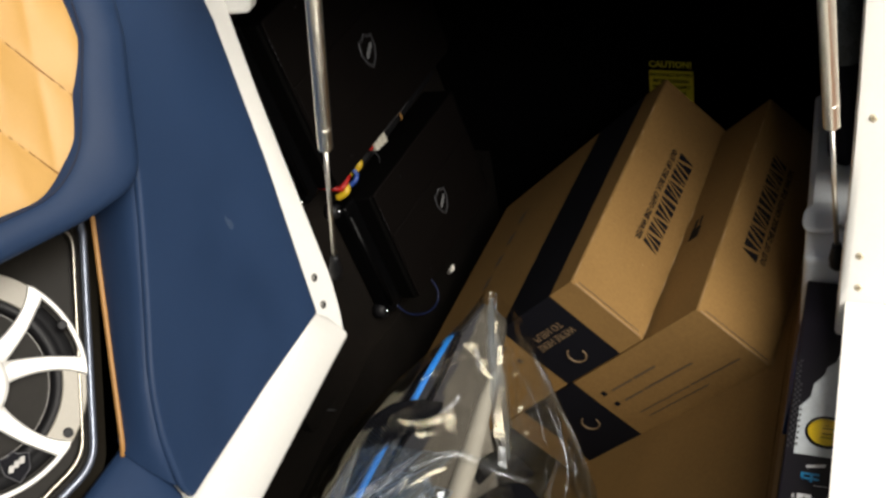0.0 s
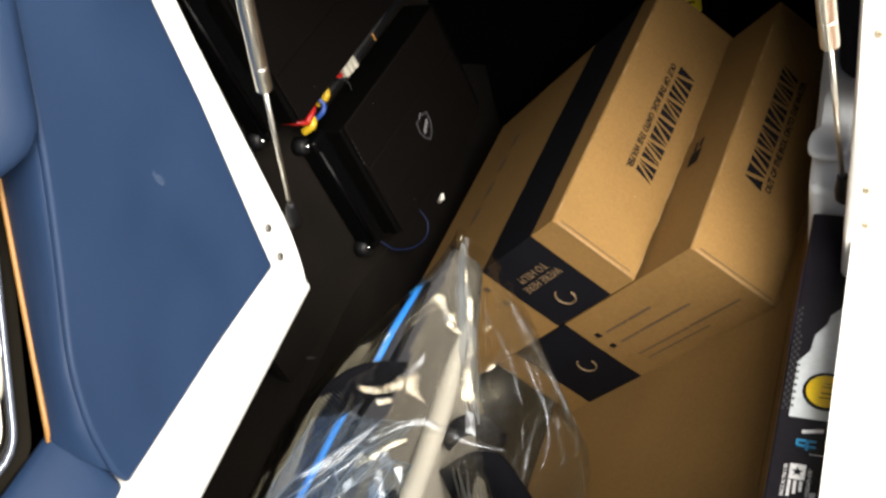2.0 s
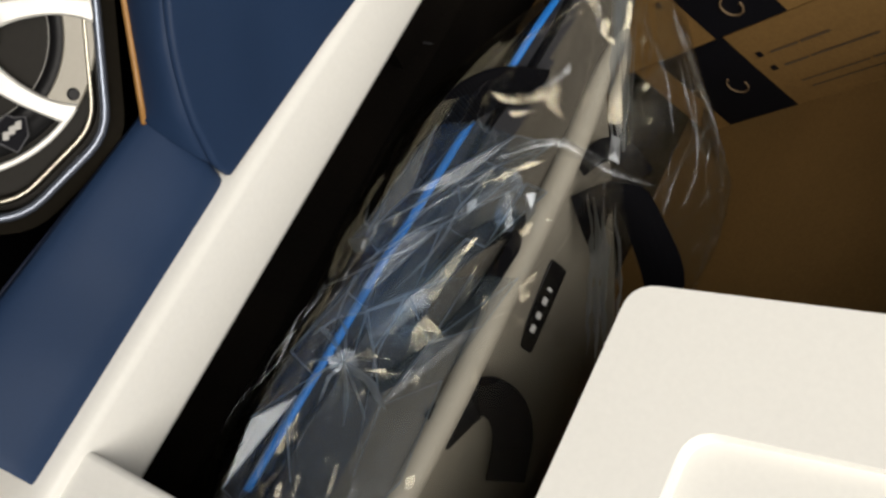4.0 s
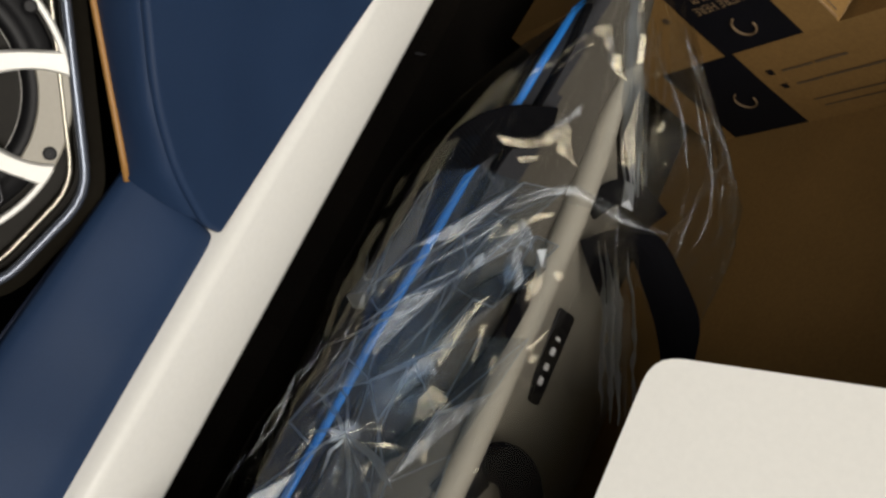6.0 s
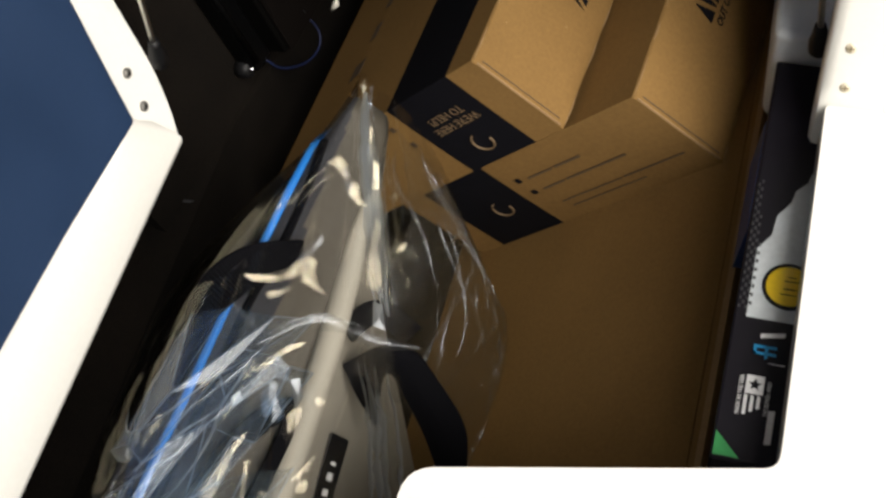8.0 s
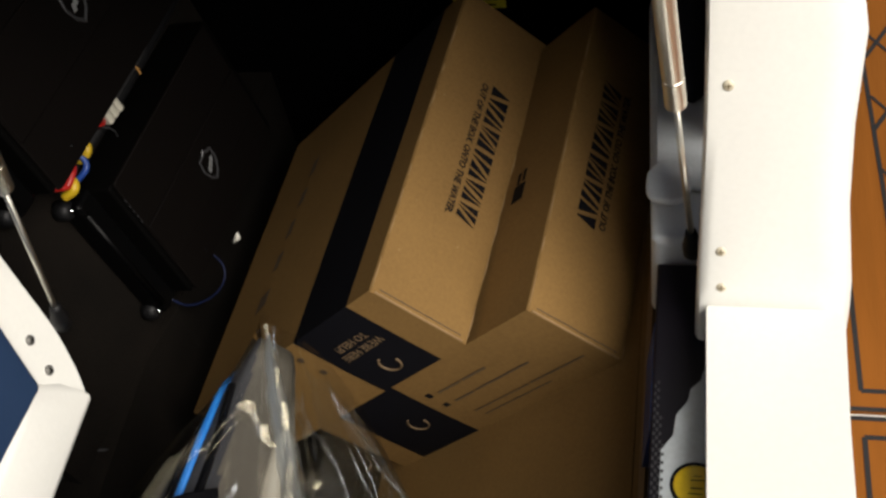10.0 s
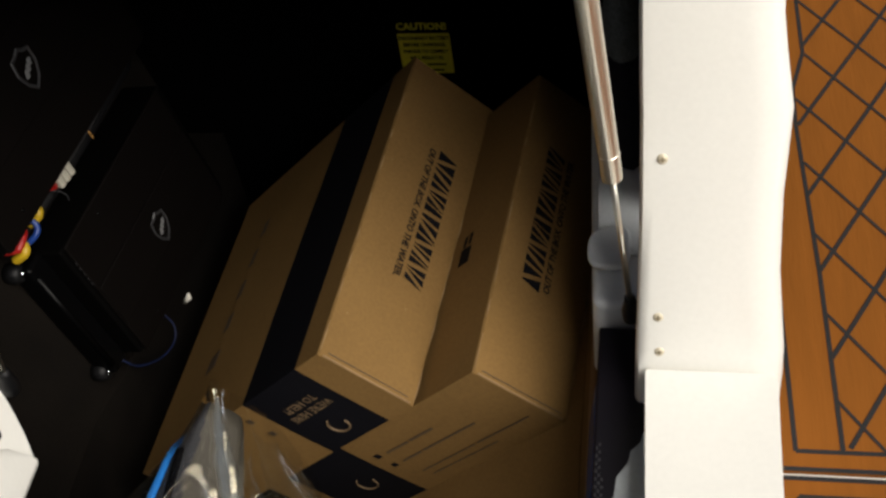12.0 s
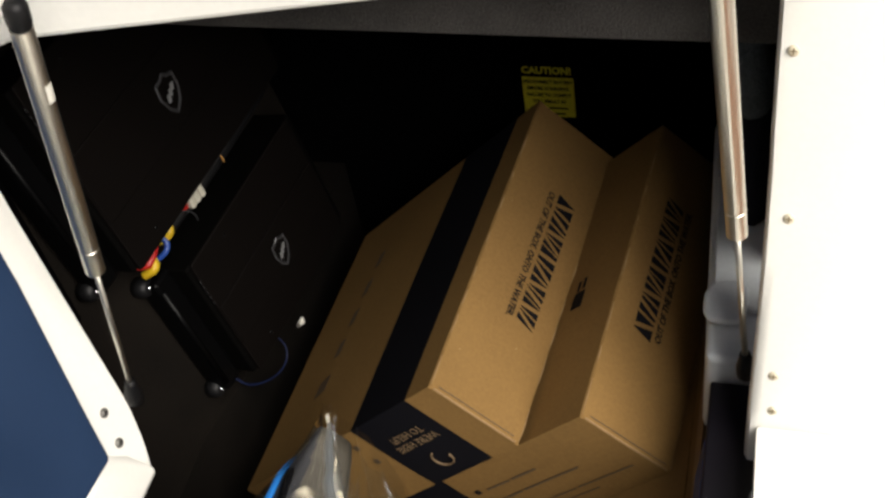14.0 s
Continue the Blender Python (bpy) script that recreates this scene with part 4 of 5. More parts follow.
star = [((0.0055 if k % 2 == 0 else 0.0023) * math.cos(math.pi * k / 5), (0.0055 if k % 2 == 0 else 0.0023) * math.sin(math.pi * k / 5)) for k in range(10)]
part("star", prism(star, -0.0002, m=Matrix.Translation((0.066, 0.0255, ZT - 0.0005))), PACK_BLACK, flag)
for k in range(3):
    part("stripe", prism([(0.040 + 0.003 * k, 0.0185 + 0.005 * k), (0.0575, 0.0185 + 0.005 * k), (0.0560, 0.0212 + 0.005 * k), (0.040 + 0.003 * k, 0.0212 + 0.005 * k)], -0.0003, m=Matrix.Translation((0, 0, ZT - 0.0002))), WHITE_PRINT, flag)
lettering("origin_line", "DESIGNED AND", 0.0048, Matrix.Translation((0.056, 0.0365, ZT - 0.0003)) @ Matrix.Rotation(math.pi, 4, "X"), WHITE_PRINT, pack, squash=0.85)
lettering("origin_line", "MADE IN THE USA", 0.0048, Matrix.Translation((0.056, 0.0150, ZT - 0.0003)) @ Matrix.Rotation(math.pi, 4, "X"), WHITE_PRINT, pack, squash=0.85)
part("green_corner", prism([(0.0, 0.002), (0.020, 0.002), (0.010, 0.012), (0.0, 0.022)], -0.0004, m=Matrix.Translation((0.003, 0, ZT + 0.0002))), GREEN, pack)

bin_ = empty("plastic_bin", "pale translucent plastic bin with a rounded lid tab", "bin")
part("tub", prism(rounded([(0.204, 1.250), (0.275, 1.250), (0.275, 1.60), (0.188, 1.60)], 0.012), -0.20, m=Matrix.Translation((0, 0, 0.295))), PALE, bin_, bevel=0.006, segments=3)
part("lid", prism(rounded([(0.205, 1.32), (0.278, 1.30), (0.278, 1.47), (0.198, 1.50)], 0.008), 0.008, m=Matrix.Translation((0, 0, 0.298))), PALE, bin_, bevel=0.003)
part("tab", prism(rounded([(0.197, 1.285), (0.24, 1.285), (0.24, 1.345), (0.197, 1.335)], 0.02), 0.007, m=Matrix.Translation((0, 0, 0.304))), PALE, bin_, bevel=0.003)

# Soft dark bundle standing on the bin, half hidden behind the strut and the post.
bundle = empty("cloth_bundle", "dark cloth bundle with a grey fleece top standing on the bin", "bundle")
CLOTH = material("blue_black_cloth", (0.008, 0.009, 0.013), 0.9, amount=0.4, grain=200, bump=0.6, bump_scale=200, spec=0.1)
FLEECE = material("grey_fleece", (0.060, 0.070, 0.075), 0.95, amount=0.5, grain=300, bump=1.0, bump_scale=300, blotch=30, spec=0.1)
for name, mat, levels in (("base", CLOTH, ((0.3065, 0.019, 0.030), (0.315, 0.023, 0.036), (0.36, 0.024, 0.038), (0.41, 0.023, 0.036), (0.452, 0.021, 0.032), (0.458, 0.016, 0.026))),
                          ("top", FLEECE, ((0.450, 0.017, 0.027), (0.462, 0.021, 0.031), (0.49, 0.020, 0.028), (0.52, 0.016, 0.021), (0.538, 0.011, 0.013), (0.545, 0.004, 0.005)))):
    rows = []
    for z, rx, ry in levels:
        ring = []
        for k in range(18):
            a = 2 * math.pi * k / 18
            wob = 1 + 0.10 * noise.noise(Vector((math.cos(a) * 1.7, math.sin(a) * 1.7, z * 22)))
            ring.append(Vector((0.237 - 0.05 * (z - 0.306) + rx * wob * math.cos(a), 1.452 + ry * wob * math.sin(a), z)))
        rows.append(ring)
    bm = sheet(rows, closed=True)
    bm.faces.new(bm.verts[:18])
    bm.faces.new(bm.verts[-18:])
    part(name, bm, mat, bundle, smooth=True)

# ---- amplifiers on their board ----
D, U = Vector((0.12, 0.9928, 0)), Vector((-0.1956, 0.0236, 0.9804))
AMPS = axes((-0.353, 1.284, 0.065), D, U)  # x along, y up, z out
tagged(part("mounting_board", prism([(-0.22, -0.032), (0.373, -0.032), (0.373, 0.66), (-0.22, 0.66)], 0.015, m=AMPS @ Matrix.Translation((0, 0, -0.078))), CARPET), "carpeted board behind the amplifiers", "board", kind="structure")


def amplifier(x0, x1, y0, y1, label, zt=0.0):
    """A car amplifier lying on the board: heat sink with a framed top plate, a lower end cap with round feet. zt: the height of its face."""
    zb = zt - 0.062
    ob = empty("amplifier", label, "amplifier", "amplifiers on the board", m=AMPS)
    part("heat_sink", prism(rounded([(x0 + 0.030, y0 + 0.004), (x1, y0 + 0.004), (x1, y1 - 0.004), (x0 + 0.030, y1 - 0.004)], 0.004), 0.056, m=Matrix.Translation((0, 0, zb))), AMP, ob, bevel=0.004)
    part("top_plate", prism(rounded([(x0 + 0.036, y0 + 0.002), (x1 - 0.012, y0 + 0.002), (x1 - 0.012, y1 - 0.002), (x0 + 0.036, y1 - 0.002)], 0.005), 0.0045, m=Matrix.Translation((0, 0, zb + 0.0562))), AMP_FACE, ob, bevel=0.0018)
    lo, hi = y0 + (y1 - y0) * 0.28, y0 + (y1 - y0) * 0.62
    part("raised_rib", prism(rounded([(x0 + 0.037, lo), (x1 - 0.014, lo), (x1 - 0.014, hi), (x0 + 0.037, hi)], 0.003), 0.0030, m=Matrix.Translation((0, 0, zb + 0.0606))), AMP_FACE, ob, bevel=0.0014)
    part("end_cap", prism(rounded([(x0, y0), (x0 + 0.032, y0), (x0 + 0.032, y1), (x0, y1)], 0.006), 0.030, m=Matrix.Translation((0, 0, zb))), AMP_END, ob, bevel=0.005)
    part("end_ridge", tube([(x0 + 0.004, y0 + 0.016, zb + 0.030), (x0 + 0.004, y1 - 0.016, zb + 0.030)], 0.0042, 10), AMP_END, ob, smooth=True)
    bars("vents", [(x0 + 0.034, x0 + 0.0352, y1 - 0.030 - 0.009 * k, y1 - 0.026 - 0.009 * k) for k in range(5)], Matrix.Translation((0, 0, zb + 0.0608)), BADGE, ob)
    for y in (y0 + 0.004, y1 - 0.004):
        foot = part("foot", tube([(x0 + 0.001, y, zb), (x0 + 0.001, y, zb + 0.010), (x0 + 0.001, y, zb + 0.0165), (x0 + 0.001, y, zb + 0.019)], [0.0125, 0.0125, 0.0105, 0.006], 18), RUBBER, ob, smooth=True)
        part("screw", lathe([(0.0001, 0.0026), (0.0022, 0.0018), (0.0030, 0.0)], 14, m=Matrix.Translation((x0 + 0.001, y, zb + 0.0188))), CHROME, foot, smooth=True)
    for k, y in enumerate((y0 + 0.02, y1 - 0.02)):
        part("face_screw", lathe([(0.0001, 0.0012), (0.0018, 0.0010), (0.0024, 0.0)], 12, m=Matrix.Translation((x0 + 0.085 + 0.02 * k, y, zb + 0.0607))), AMP_END, ob, smooth=True)
    return ob, zb + 0.0640


def amp_badge(ob, x, y, z, s):
    """A crest: a smoked silver outline with three slanted strokes."""
    m = Matrix.Translation((x, y, z)) @ Matrix.Rotation(radians(-6), 4, "Z")
    crest = [(-0.85, 0.72), (-0.35, 0.80), (0.0, 1.0), (0.35, 0.80), (0.85, 0.72), (0.92, 0.0), (0.55, -0.65), (0.0, -1.05), (-0.55, -0.65), (-0.92, 0.0)]
    out = [(px * s * 0.80, py * s) for px, py in crest]
    bm = bmesh.new()
    va, vb, vc = [[bm.verts.new(m @ Vector((px * k, py * k, h))) for px, py in out] for k, h in ((1.0, 0.0004), (0.93, 0.0016), (0.80, 0.0006))]
    for i in range(len(va)):
        bm.faces.new((va[i - 1], va[i], vb[i], vb[i - 1]))
        bm.faces.new((vb[i - 1], vb[i], vc[i], vc[i - 1]))
    b = part("badge", bm, BADGE, ob, "silver crest outline")
    bars("emblem", [(-0.34 * s, -0.10 * s, -0.36 * s, 0.0), (-0.12 * s, 0.12 * s, -0.18 * s, 0.16 * s), (0.10 * s, 0.34 * s, 0.0, 0.32 * s)], m @ Matrix.Translation((0, 0, 0.0006)), SILVER_PRINT, b, slant=0.3)


amp_low, zt = amplifier(0.002, 0.315, 0.012, 0.212, "black powder-coated amplifier with a crest badge, fixed low on the board")
amp_badge(amp_low, 0.172, 0.096, zt, 0.023)
part("lug", tube([(0.156, -0.040, -0.030), (0.158, -0.032, -0.020), (0.160, -0.026, -0.018)], [0.003, 0.0044, 0.0018], 8), WHITE_PLASTIC, amp_low, smooth=True)
amp_high, zt = amplifier(-0.060, 0.345, 0.268, 0.530, "larger black amplifier with a crest badge, fixed above the other", 0.004)
amp_badge(amp_high, 0.144, 0.384, zt, 0.026)

# Cables between the amplifiers.
A = lambda x, y, z: AMPS @ Vector((x, y, z))


def cable(name, label, mat, pts, r):
    ob = empty(name, label, "cable", "cables between the amplifiers")
    part("sheath", tube(curve_points([A(*p) for p in pts], 7), r, 8), mat, ob, smooth=True)
    return ob


plug = empty("white_connector", "white plastic plug with three ribs among the cables", "connector", m=AMPS)
for k in range(3):
    part("rib", prism(rounded([(0.1005 + 0.0105 * k, 0.240), (0.1095 + 0.0105 * k, 0.240), (0.1095 + 0.0105 * k, 0.262), (0.1005 + 0.0105 * k, 0.262)], 0.003), 0.012, m=Matrix.Translation((0, 0.002 - 0.001 * k, -0.026))), PLUG, plug, bevel=0.003)
red = cable("red_cable", "thick red power cable forking beside the amplifiers", RED, [(-0.026, 0.280, -0.060), (-0.019, 0.270, -0.044), (-0.009, 0.258, -0.026), (0.004, 0.247, -0.019), (0.014, 0.240, -0.032)], 0.0038)
part("branch", tube(curve_points([A(0.0, 0.250, -0.018), A(0.012, 0.254, -0.016), A(0.024, 0.259, -0.018), A(0.036, 0.268, -0.030)], 6), 0.0046, 8), RED, red, smooth=True)
cable("yellow_cable", "short yellow cable end", CABLE_YELLOW, [(-0.002, 0.236, -0.030), (0.004, 0.241, -0.017), (0.011, 0.246, -0.018), (0.016, 0.252, -0.030)], 0.0056)
cable("yellow_cable", "short yellow cable end", CABLE_YELLOW, [(0.044, 0.244, -0.030), (0.050, 0.252, -0.017), (0.056, 0.258, -0.018), (0.060, 0.266, -0.030)], 0.0056)
cable("blue_cable", "dark blue cable looping beside the red one", CABLE_BLUE, [(0.022, 0.234, -0.030), (0.033, 0.240, -0.018), (0.041, 0.246, -0.018), (0.043, 0.256, -0.024), (0.040, 0.268, -0.034)], 0.0036)
cable("red_wire", "thin red wire beside the amplifiers", RED, [(0.080, 0.268, -0.030), (0.086, 0.258, -0.018), (0.094, 0.252, -0.018), (0.102, 0.250, -0.024)], 0.0030)
cable("orange_wire", "thin orange wire above the lower amplifier", GOLD, [(0.182, 0.262, -0.024), (0.184, 0.252, -0.018), (0.186, 0.240, -0.020)], 0.0014)
cable("grey_wire", "thin grey wire between the amplifiers", BADGE, [(0.088, 0.252, -0.018), (0.095, 0.243, -0.016), (0.100, 0.232, -0.018), (0.102, 0.222, -0.022)], 0.0009)
cable("blue_wire", "blue wire curling under the lower amplifier", WIRE_BLUE, [(0.030, 0.002, -0.045), (0.040, -0.024, -0.040), (0.068, -0.050, -0.038), (0.095, -0.063, -0.038), (0.114, -0.062, -0.038), (0.126, -0.050, -0.040), (0.128, -0.030, -0.045)], 0.0012)
cable("black_cable", "black loom running between the amplifiers", RUBBER, [(0.02, 0.235, -0.045), (0.08, 0.240, -0.035), (0.14, 0.242, -0.030), (0.22, 0.240, -0.034), (0.33, 0.236, -0.045)], 0.0075)
cable("grey_cable", "grey ribbed sleeve between the amplifiers", SLEEVE, [(0.135, 0.254, -0.026), (0.165, 0.256, -0.024), (0.20, 0.256, -0.024), (0.24, 0.254, -0.032)], 0.0070)


# ---- gas struts ----
def strut(low, high, stud, label):
    """A steel gas spring: thick cylinder above, thin rod below, black ball ends."""
    ob = empty("gas_strut", label, "strut", "gas struts")
    a, b = Vector(low), Vector(high)
    d = (b - a).normalized()
    end = a + d * 0.192
    part("rod", tube([a + d * 0.010, end + d * 0.01], 0.0028, 14), STEEL, ob, smooth=True)
    part("cylinder", tube([end, end + d * 0.001, end + d * 0.030, end + d * 0.0305, end + d * 0.0325, end + d * 0.033, b - d * 0.012], [0.0078, 0.0088, 0.0088, 0.0082, 0.0082, 0.0088, 0.0088], 24), STEEL, ob, smooth=False)
    for p in ob.children[-1].data.polygons:
        p.use_smooth = len(p.vertices) == 4
    for p, s in ((a, 1), (b, -1)):
        part("ball_end", tube([p - d * 0.011 * s, p - d * 0.006 * s, p + d * 0.006 * s, p + d * 0.020 * s, p + d * 0.026 * s], [0.006, 0.0094, 0.0094, 0.006, 0.005], 16), RUBBER, ob, smooth=True)
        part("stud", tube([p, p + Vector(stud)], 0.0035, 10), CHROME, ob, smooth=True)
    return ob


strut((-0.346, 1.106, 0.330), (-0.272, 1.118, 0.792), (-0.018, 0, 0), "steel gas strut with black ball ends beside the seat side")
strut((0.243, 1.220, 0.323), (0.201, 1.208, 0.790), (0.022, 0, 0), "steel gas strut with black ball ends beside the white post")
left_strut = [o for o in scene.objects if o.name == "gas_strut"][0]
low, high = Vector((-0.346, 1.106, 0.330)), Vector((-0.272, 1.118, 0.792))
lean = (high - low).normalized()
across = lean.cross(Vector((0.45, -0.9, 0))).normalized()
facing = across.cross(lean)
rows = []
for k in (0.832, 0.868):
    rows.append([low.lerp(high, k) + (across * math.cos(radians(a)) + facing * math.sin(radians(a))) * 0.0091 for a in range(0, 60, 8)])
part("label", sheet(rows), WHITE_PLASTIC, left_strut, "small white label")
lid_arm = tagged(empty("hatch_lid", "", ""), "raised hatch lid with a dark lined underside", "hatch", kind="structure")
part("lid_skin", prism(rounded([(-0.42, 0.0), (0.34, 0.0), (0.34, 0.74), (-0.42, 0.74)], 0.03), 0.03, m=axes((0, 1.22, 0.86), (1, 0.1, 0), (0, -0.2, 0.98))), LINER, lid_arm, bevel=0.006)
part("lid_arm", prism(rounded([(1.055, 0.770), (1.10, 0.770), (1.215, 0.86), (1.06, 1.09)], 0.01), 0.014, m=axes((-0.302, 0, 0), (0, 1, 0), (0, 0, 1))), GELCOAT, lid_arm, bevel=0.004)
part("lid_arm", prism(rounded([(1.19, 0.815), (1.215, 0.815), (1.235, 0.86), (1.10, 1.09)], 0.01), 0.014, m=axes((0.212, 0, 0), (0, 1, 0), (0, 0, 1))), GELCOAT, lid_arm, bevel=0.004)

# ---- soft cooler in a clear bag ----
Y0, Y1 = 0.45, 1.128
SHAPE = [(-0.335, -0.16), (-0.325, 0.05), (-0.292, 0.195), (-0.258, 0.240), (-0.238, 0.254), (-0.220, 0.259), (-0.200, 0.256), (-0.174, 0.250), (-0.148, 0.243), (-0.132, 0.231), (-0.123, 0.211), (-0.116, 0.170), (-0.108, 0.115), (-0.100, 0.04), (-0.094, -0.05), (-0.094, -0.15)]


def section(y, grow=0.0, cut=0.0):
    """The cooler's outline across at y; it narrows towards its ends."""
    t = (y - Y0) / (Y1 - Y0)
    e = max(0.0, (t - 0.62) / 0.38)
    s = max(0.0, (0.14 - t) / 0.14)
    pinch = 1 - 0.72 * e ** 1.9 - 0.35 * s ** 2
    cx = -0.215 + 0.052 * e ** 1.3
    out = []
    for n, (x, z) in enumerate(SHAPE):
        low = max(0.0, min(1.0, (0.25 - z) / 0.35))
        k = pinch + (1 - pinch) * 0.55 * low
        px = cx + (x + 0.215) * k
        pz = z + 0.022 * e ** 2 * (1 - low) - 0.03 * s ** 2
        if cut and z < 0.22 and x > -0.2:
            rise = min(1.0, cut * e * 1.7)
            pz, px = pz + (0.222 - pz) * rise, px + (cx + 0.069 * pinch - px) * rise * (px > cx)
        out.append(Vector((px, y, pz)))
    if grow:
        c = Vector((cx, y, 0.06))
        out = [p + (p - c).normalized() * grow for p in out]
    return out


cooler = empty("soft_cooler", "grey soft cooler with a blue zip and black straps", "cooler")
ys = [Y0 + (Y1 - Y0) * k / 40 for k in range(41)]
body = []
for y in ys:
    pts = curve_points(section(y, 0.0, 1.0), 4)
    body.append([p + Vector((0, 0, 0.003 * noise.noise(p * 14))) for p in pts])
bm = sheet(body)
for row in (0, -1):
    n = len(body[0])
    bm.verts.ensure_lookup_table()
    loop = bm.verts[:n] if row == 0 else bm.verts[-n:]
    bm.faces.new(loop)
for fc in bm.faces:
    c = fc.calc_center_median()
    fc.material_index = 1 if c.x < -0.176 + 0.10 * max(0.0, c.y - 1.0) else 2 if c.z > 0.226 else 0
part("shell", bm, (FABRIC, FABRIC_DARK, FABRIC_TOP), cooler, smooth=True)


def on_top(x, y, lift=0.0):
    """The place on the cooler's skin at x, y."""
    pts = curve_points(section(y), 8)
    top = [p for p in pts if p.z > -0.05]
    k = min(range(len(top) - 1), key=lambda i: abs(top[i].x - x))
    return Vector((x, y, top[k].z + lift))


ZIP_BLUE = material("sky_blue_zip", (0.012, 0.16, 0.52), 0.5, amount=0.1, grain=500)
ZIP_LINE = [(-0.193, 1.110), (-0.197, 1.080), (-0.199, 1.020), (-0.206, 0.958), (-0.215, 0.910), (-0.219, 0.852), (-0.222, 0.800), (-0.227, 0.740), (-0.229, 0.690), (-0.234, 0.600), (-0.240, 0.520)]
part("zip", tube(curve_points([on_top(x, y, 0.005) for x, y in ZIP_LINE], 6), 0.0050, 8, flat=0.7), ZIP_BLUE, cooler, "bright blue zip", smooth=True)
teeth = bmesh.new()
for k, p in enumerate(curve_points([on_top(x, y, 0.0085) for x, y in ZIP_LINE[1:]], 14)):
    block(p.x - 0.0022, p.x + 0.0022, p.y - 0.0008, p.y + 0.0008, p.z - 0.001, p.z + 0.0006, teeth)
tagged(part("zip_teeth", teeth, ZIP_BLUE, cooler), kind="stuff")
for dx in (-0.014, 0.014):
    part("zip_tape", tube(curve_points([on_top(x + dx, y, 0.001) for x, y in ZIP_LINE[1:]], 5), 0.007, 6, flat=0.5), WEBBING, cooler, smooth=True)
FABRIC_LIGHT = material("pale_cooler_trim", (0.27, 0.25, 0.205), 0.65, amount=0.1, grain=700, bump=0.2, bump_scale=800)
trim_line = curve_points([(-0.130, 1.045, 0.248), (-0.131, 1.005, 0.243), (-0.129, 0.962, 0.237), (-0.126, 0.905, 0.235), (-0.125, 0.865, 0.234), (-0.124, 0.820, 0.234), (-0.124, 0.768, 0.234), (-0.123, 0.712, 0.234), (-0.124, 0.64, 0.232), (-0.128, 0.56, 0.228)], 6)
part("edge_trim", tube(trim_line, [0.004 + 0.0095 * math.sin(math.pi / 2 * min(1, (k + 2) / 18)) for k in range(len(trim_line))], 14, flat=0.9), FABRIC_LIGHT, cooler, "pale grey edge trim", smooth=True)
patch_m = axes((-0.1130, 0.794, 0.160), (0.02, 0.98, 0.18), (-0.30, -0.20, 0.93))
patch = part("patch", prism(rounded([(-0.043, -0.0150), (0.043, -0.0150), (0.043, 0.0150), (-0.043, 0.0150)], 0.004), 0.003, m=patch_m @ Matrix.Translation((0, 0, -0.001))), RUBBER, cooler, "black rubber name patch", bevel=0.001)
bars("patch_shape", [(-0.026, -0.019, -0.004, 0.004), (-0.012, -0.006, -0.004, 0.004), (0.002, 0.009, -0.004, 0.004), (0.016, 0.019, -0.004, 0.004)], patch_m @ Matrix.Translation((0, 0, 0.0021)), WHITE_PRINT, patch)


def strap(pts, width, thick, name, label=""):
    """A flat woven band through points, lying on its side towards the hint."""
    line = curve_points(pts, 8)
    rows = []
    for i, p in enumerate(line):
        d = (line[min(i + 1, len(line) - 1)] - line[max(i - 1, 0)]).normalized()
        hint = Vector((0.25, 0.9, 0.35)) if abs(d.y) < 0.8 else Vector((0.7, 0, -0.7))
        s = (hint - d * hint.dot(d)).normalized()
        n = d.cross(s)
        rows.append([p + s * width * a + n * thick * b for a, b in ((-0.5, -0.5), (0.5, -0.5), (0.5, 0.5), (-0.5, 0.5))])
    part(name, sheet(rows, closed=True), WEBBING, cooler, label)


def ribbon(outer, inner, name, label=""):
    """A woven band between two edge lines, slightly cupped across."""
    a, b = curve_points(outer, 7), curve_points(inner, 7)
    rows = []
    for i, (p, q) in enumerate(zip(a, b)):
        d = (a[min(i + 1, len(a) - 1)] - a[max(i - 1, 0)]).normalized()
        up = (q - p).cross(d).normalized()
        up = up if up.z > 0 else -up
        low = [p.lerp(q, k) + up * (0.003 * math.sin(math.pi * k)) for k in (0.0, 0.06, 0.3, 0.5, 0.7, 0.94, 1.0)]
        rows.append(low + [v - up * 0.003 for v in low[::-1]])
    part(name, sheet(rows, closed=True), WEBBING, cooler, label)


ribbon([(-0.120, 0.892, 0.200), (-0.085, 0.904, 0.226), (-0.055, 0.908, 0.226), (-0.028, 0.891, 0.206), (-0.001, 0.866, 0.170), (0.003, 0.833, 0.130), (0.0, 0.80, 0.07)],
       [(-0.082, 0.852, 0.165), (-0.080, 0.880, 0.198), (-0.072, 0.890, 0.205), (-0.057, 0.876, 0.190), (-0.037, 0.854, 0.160), (-0.023, 0.829, 0.120), (-0.02, 0.80, 0.06)], "shoulder_strap", "wide black shoulder strap")
strap([(-0.122, 0.918, 0.212), (-0.104, 0.936, 0.222), (-0.084, 0.938, 0.224), (-0.062, 0.928, 0.210)], 0.022, 0.004, "strap_keeper")
strap([(-0.125, 0.630, 0.232), (-0.112, 0.674, 0.217), (-0.093, 0.682, 0.198), (-0.080, 0.666, 0.176), (-0.076, 0.632, 0.152)], 0.036, 0.003, "side_strap")
strap([(-0.170, 0.962, 0.254), (-0.190, 0.946, 0.272), (-0.206, 0.932, 0.279), (-0.222, 0.912, 0.278), (-0.240, 0.886, 0.266), (-0.254, 0.862, 0.250)], 0.037, 0.004, "grab_handle")
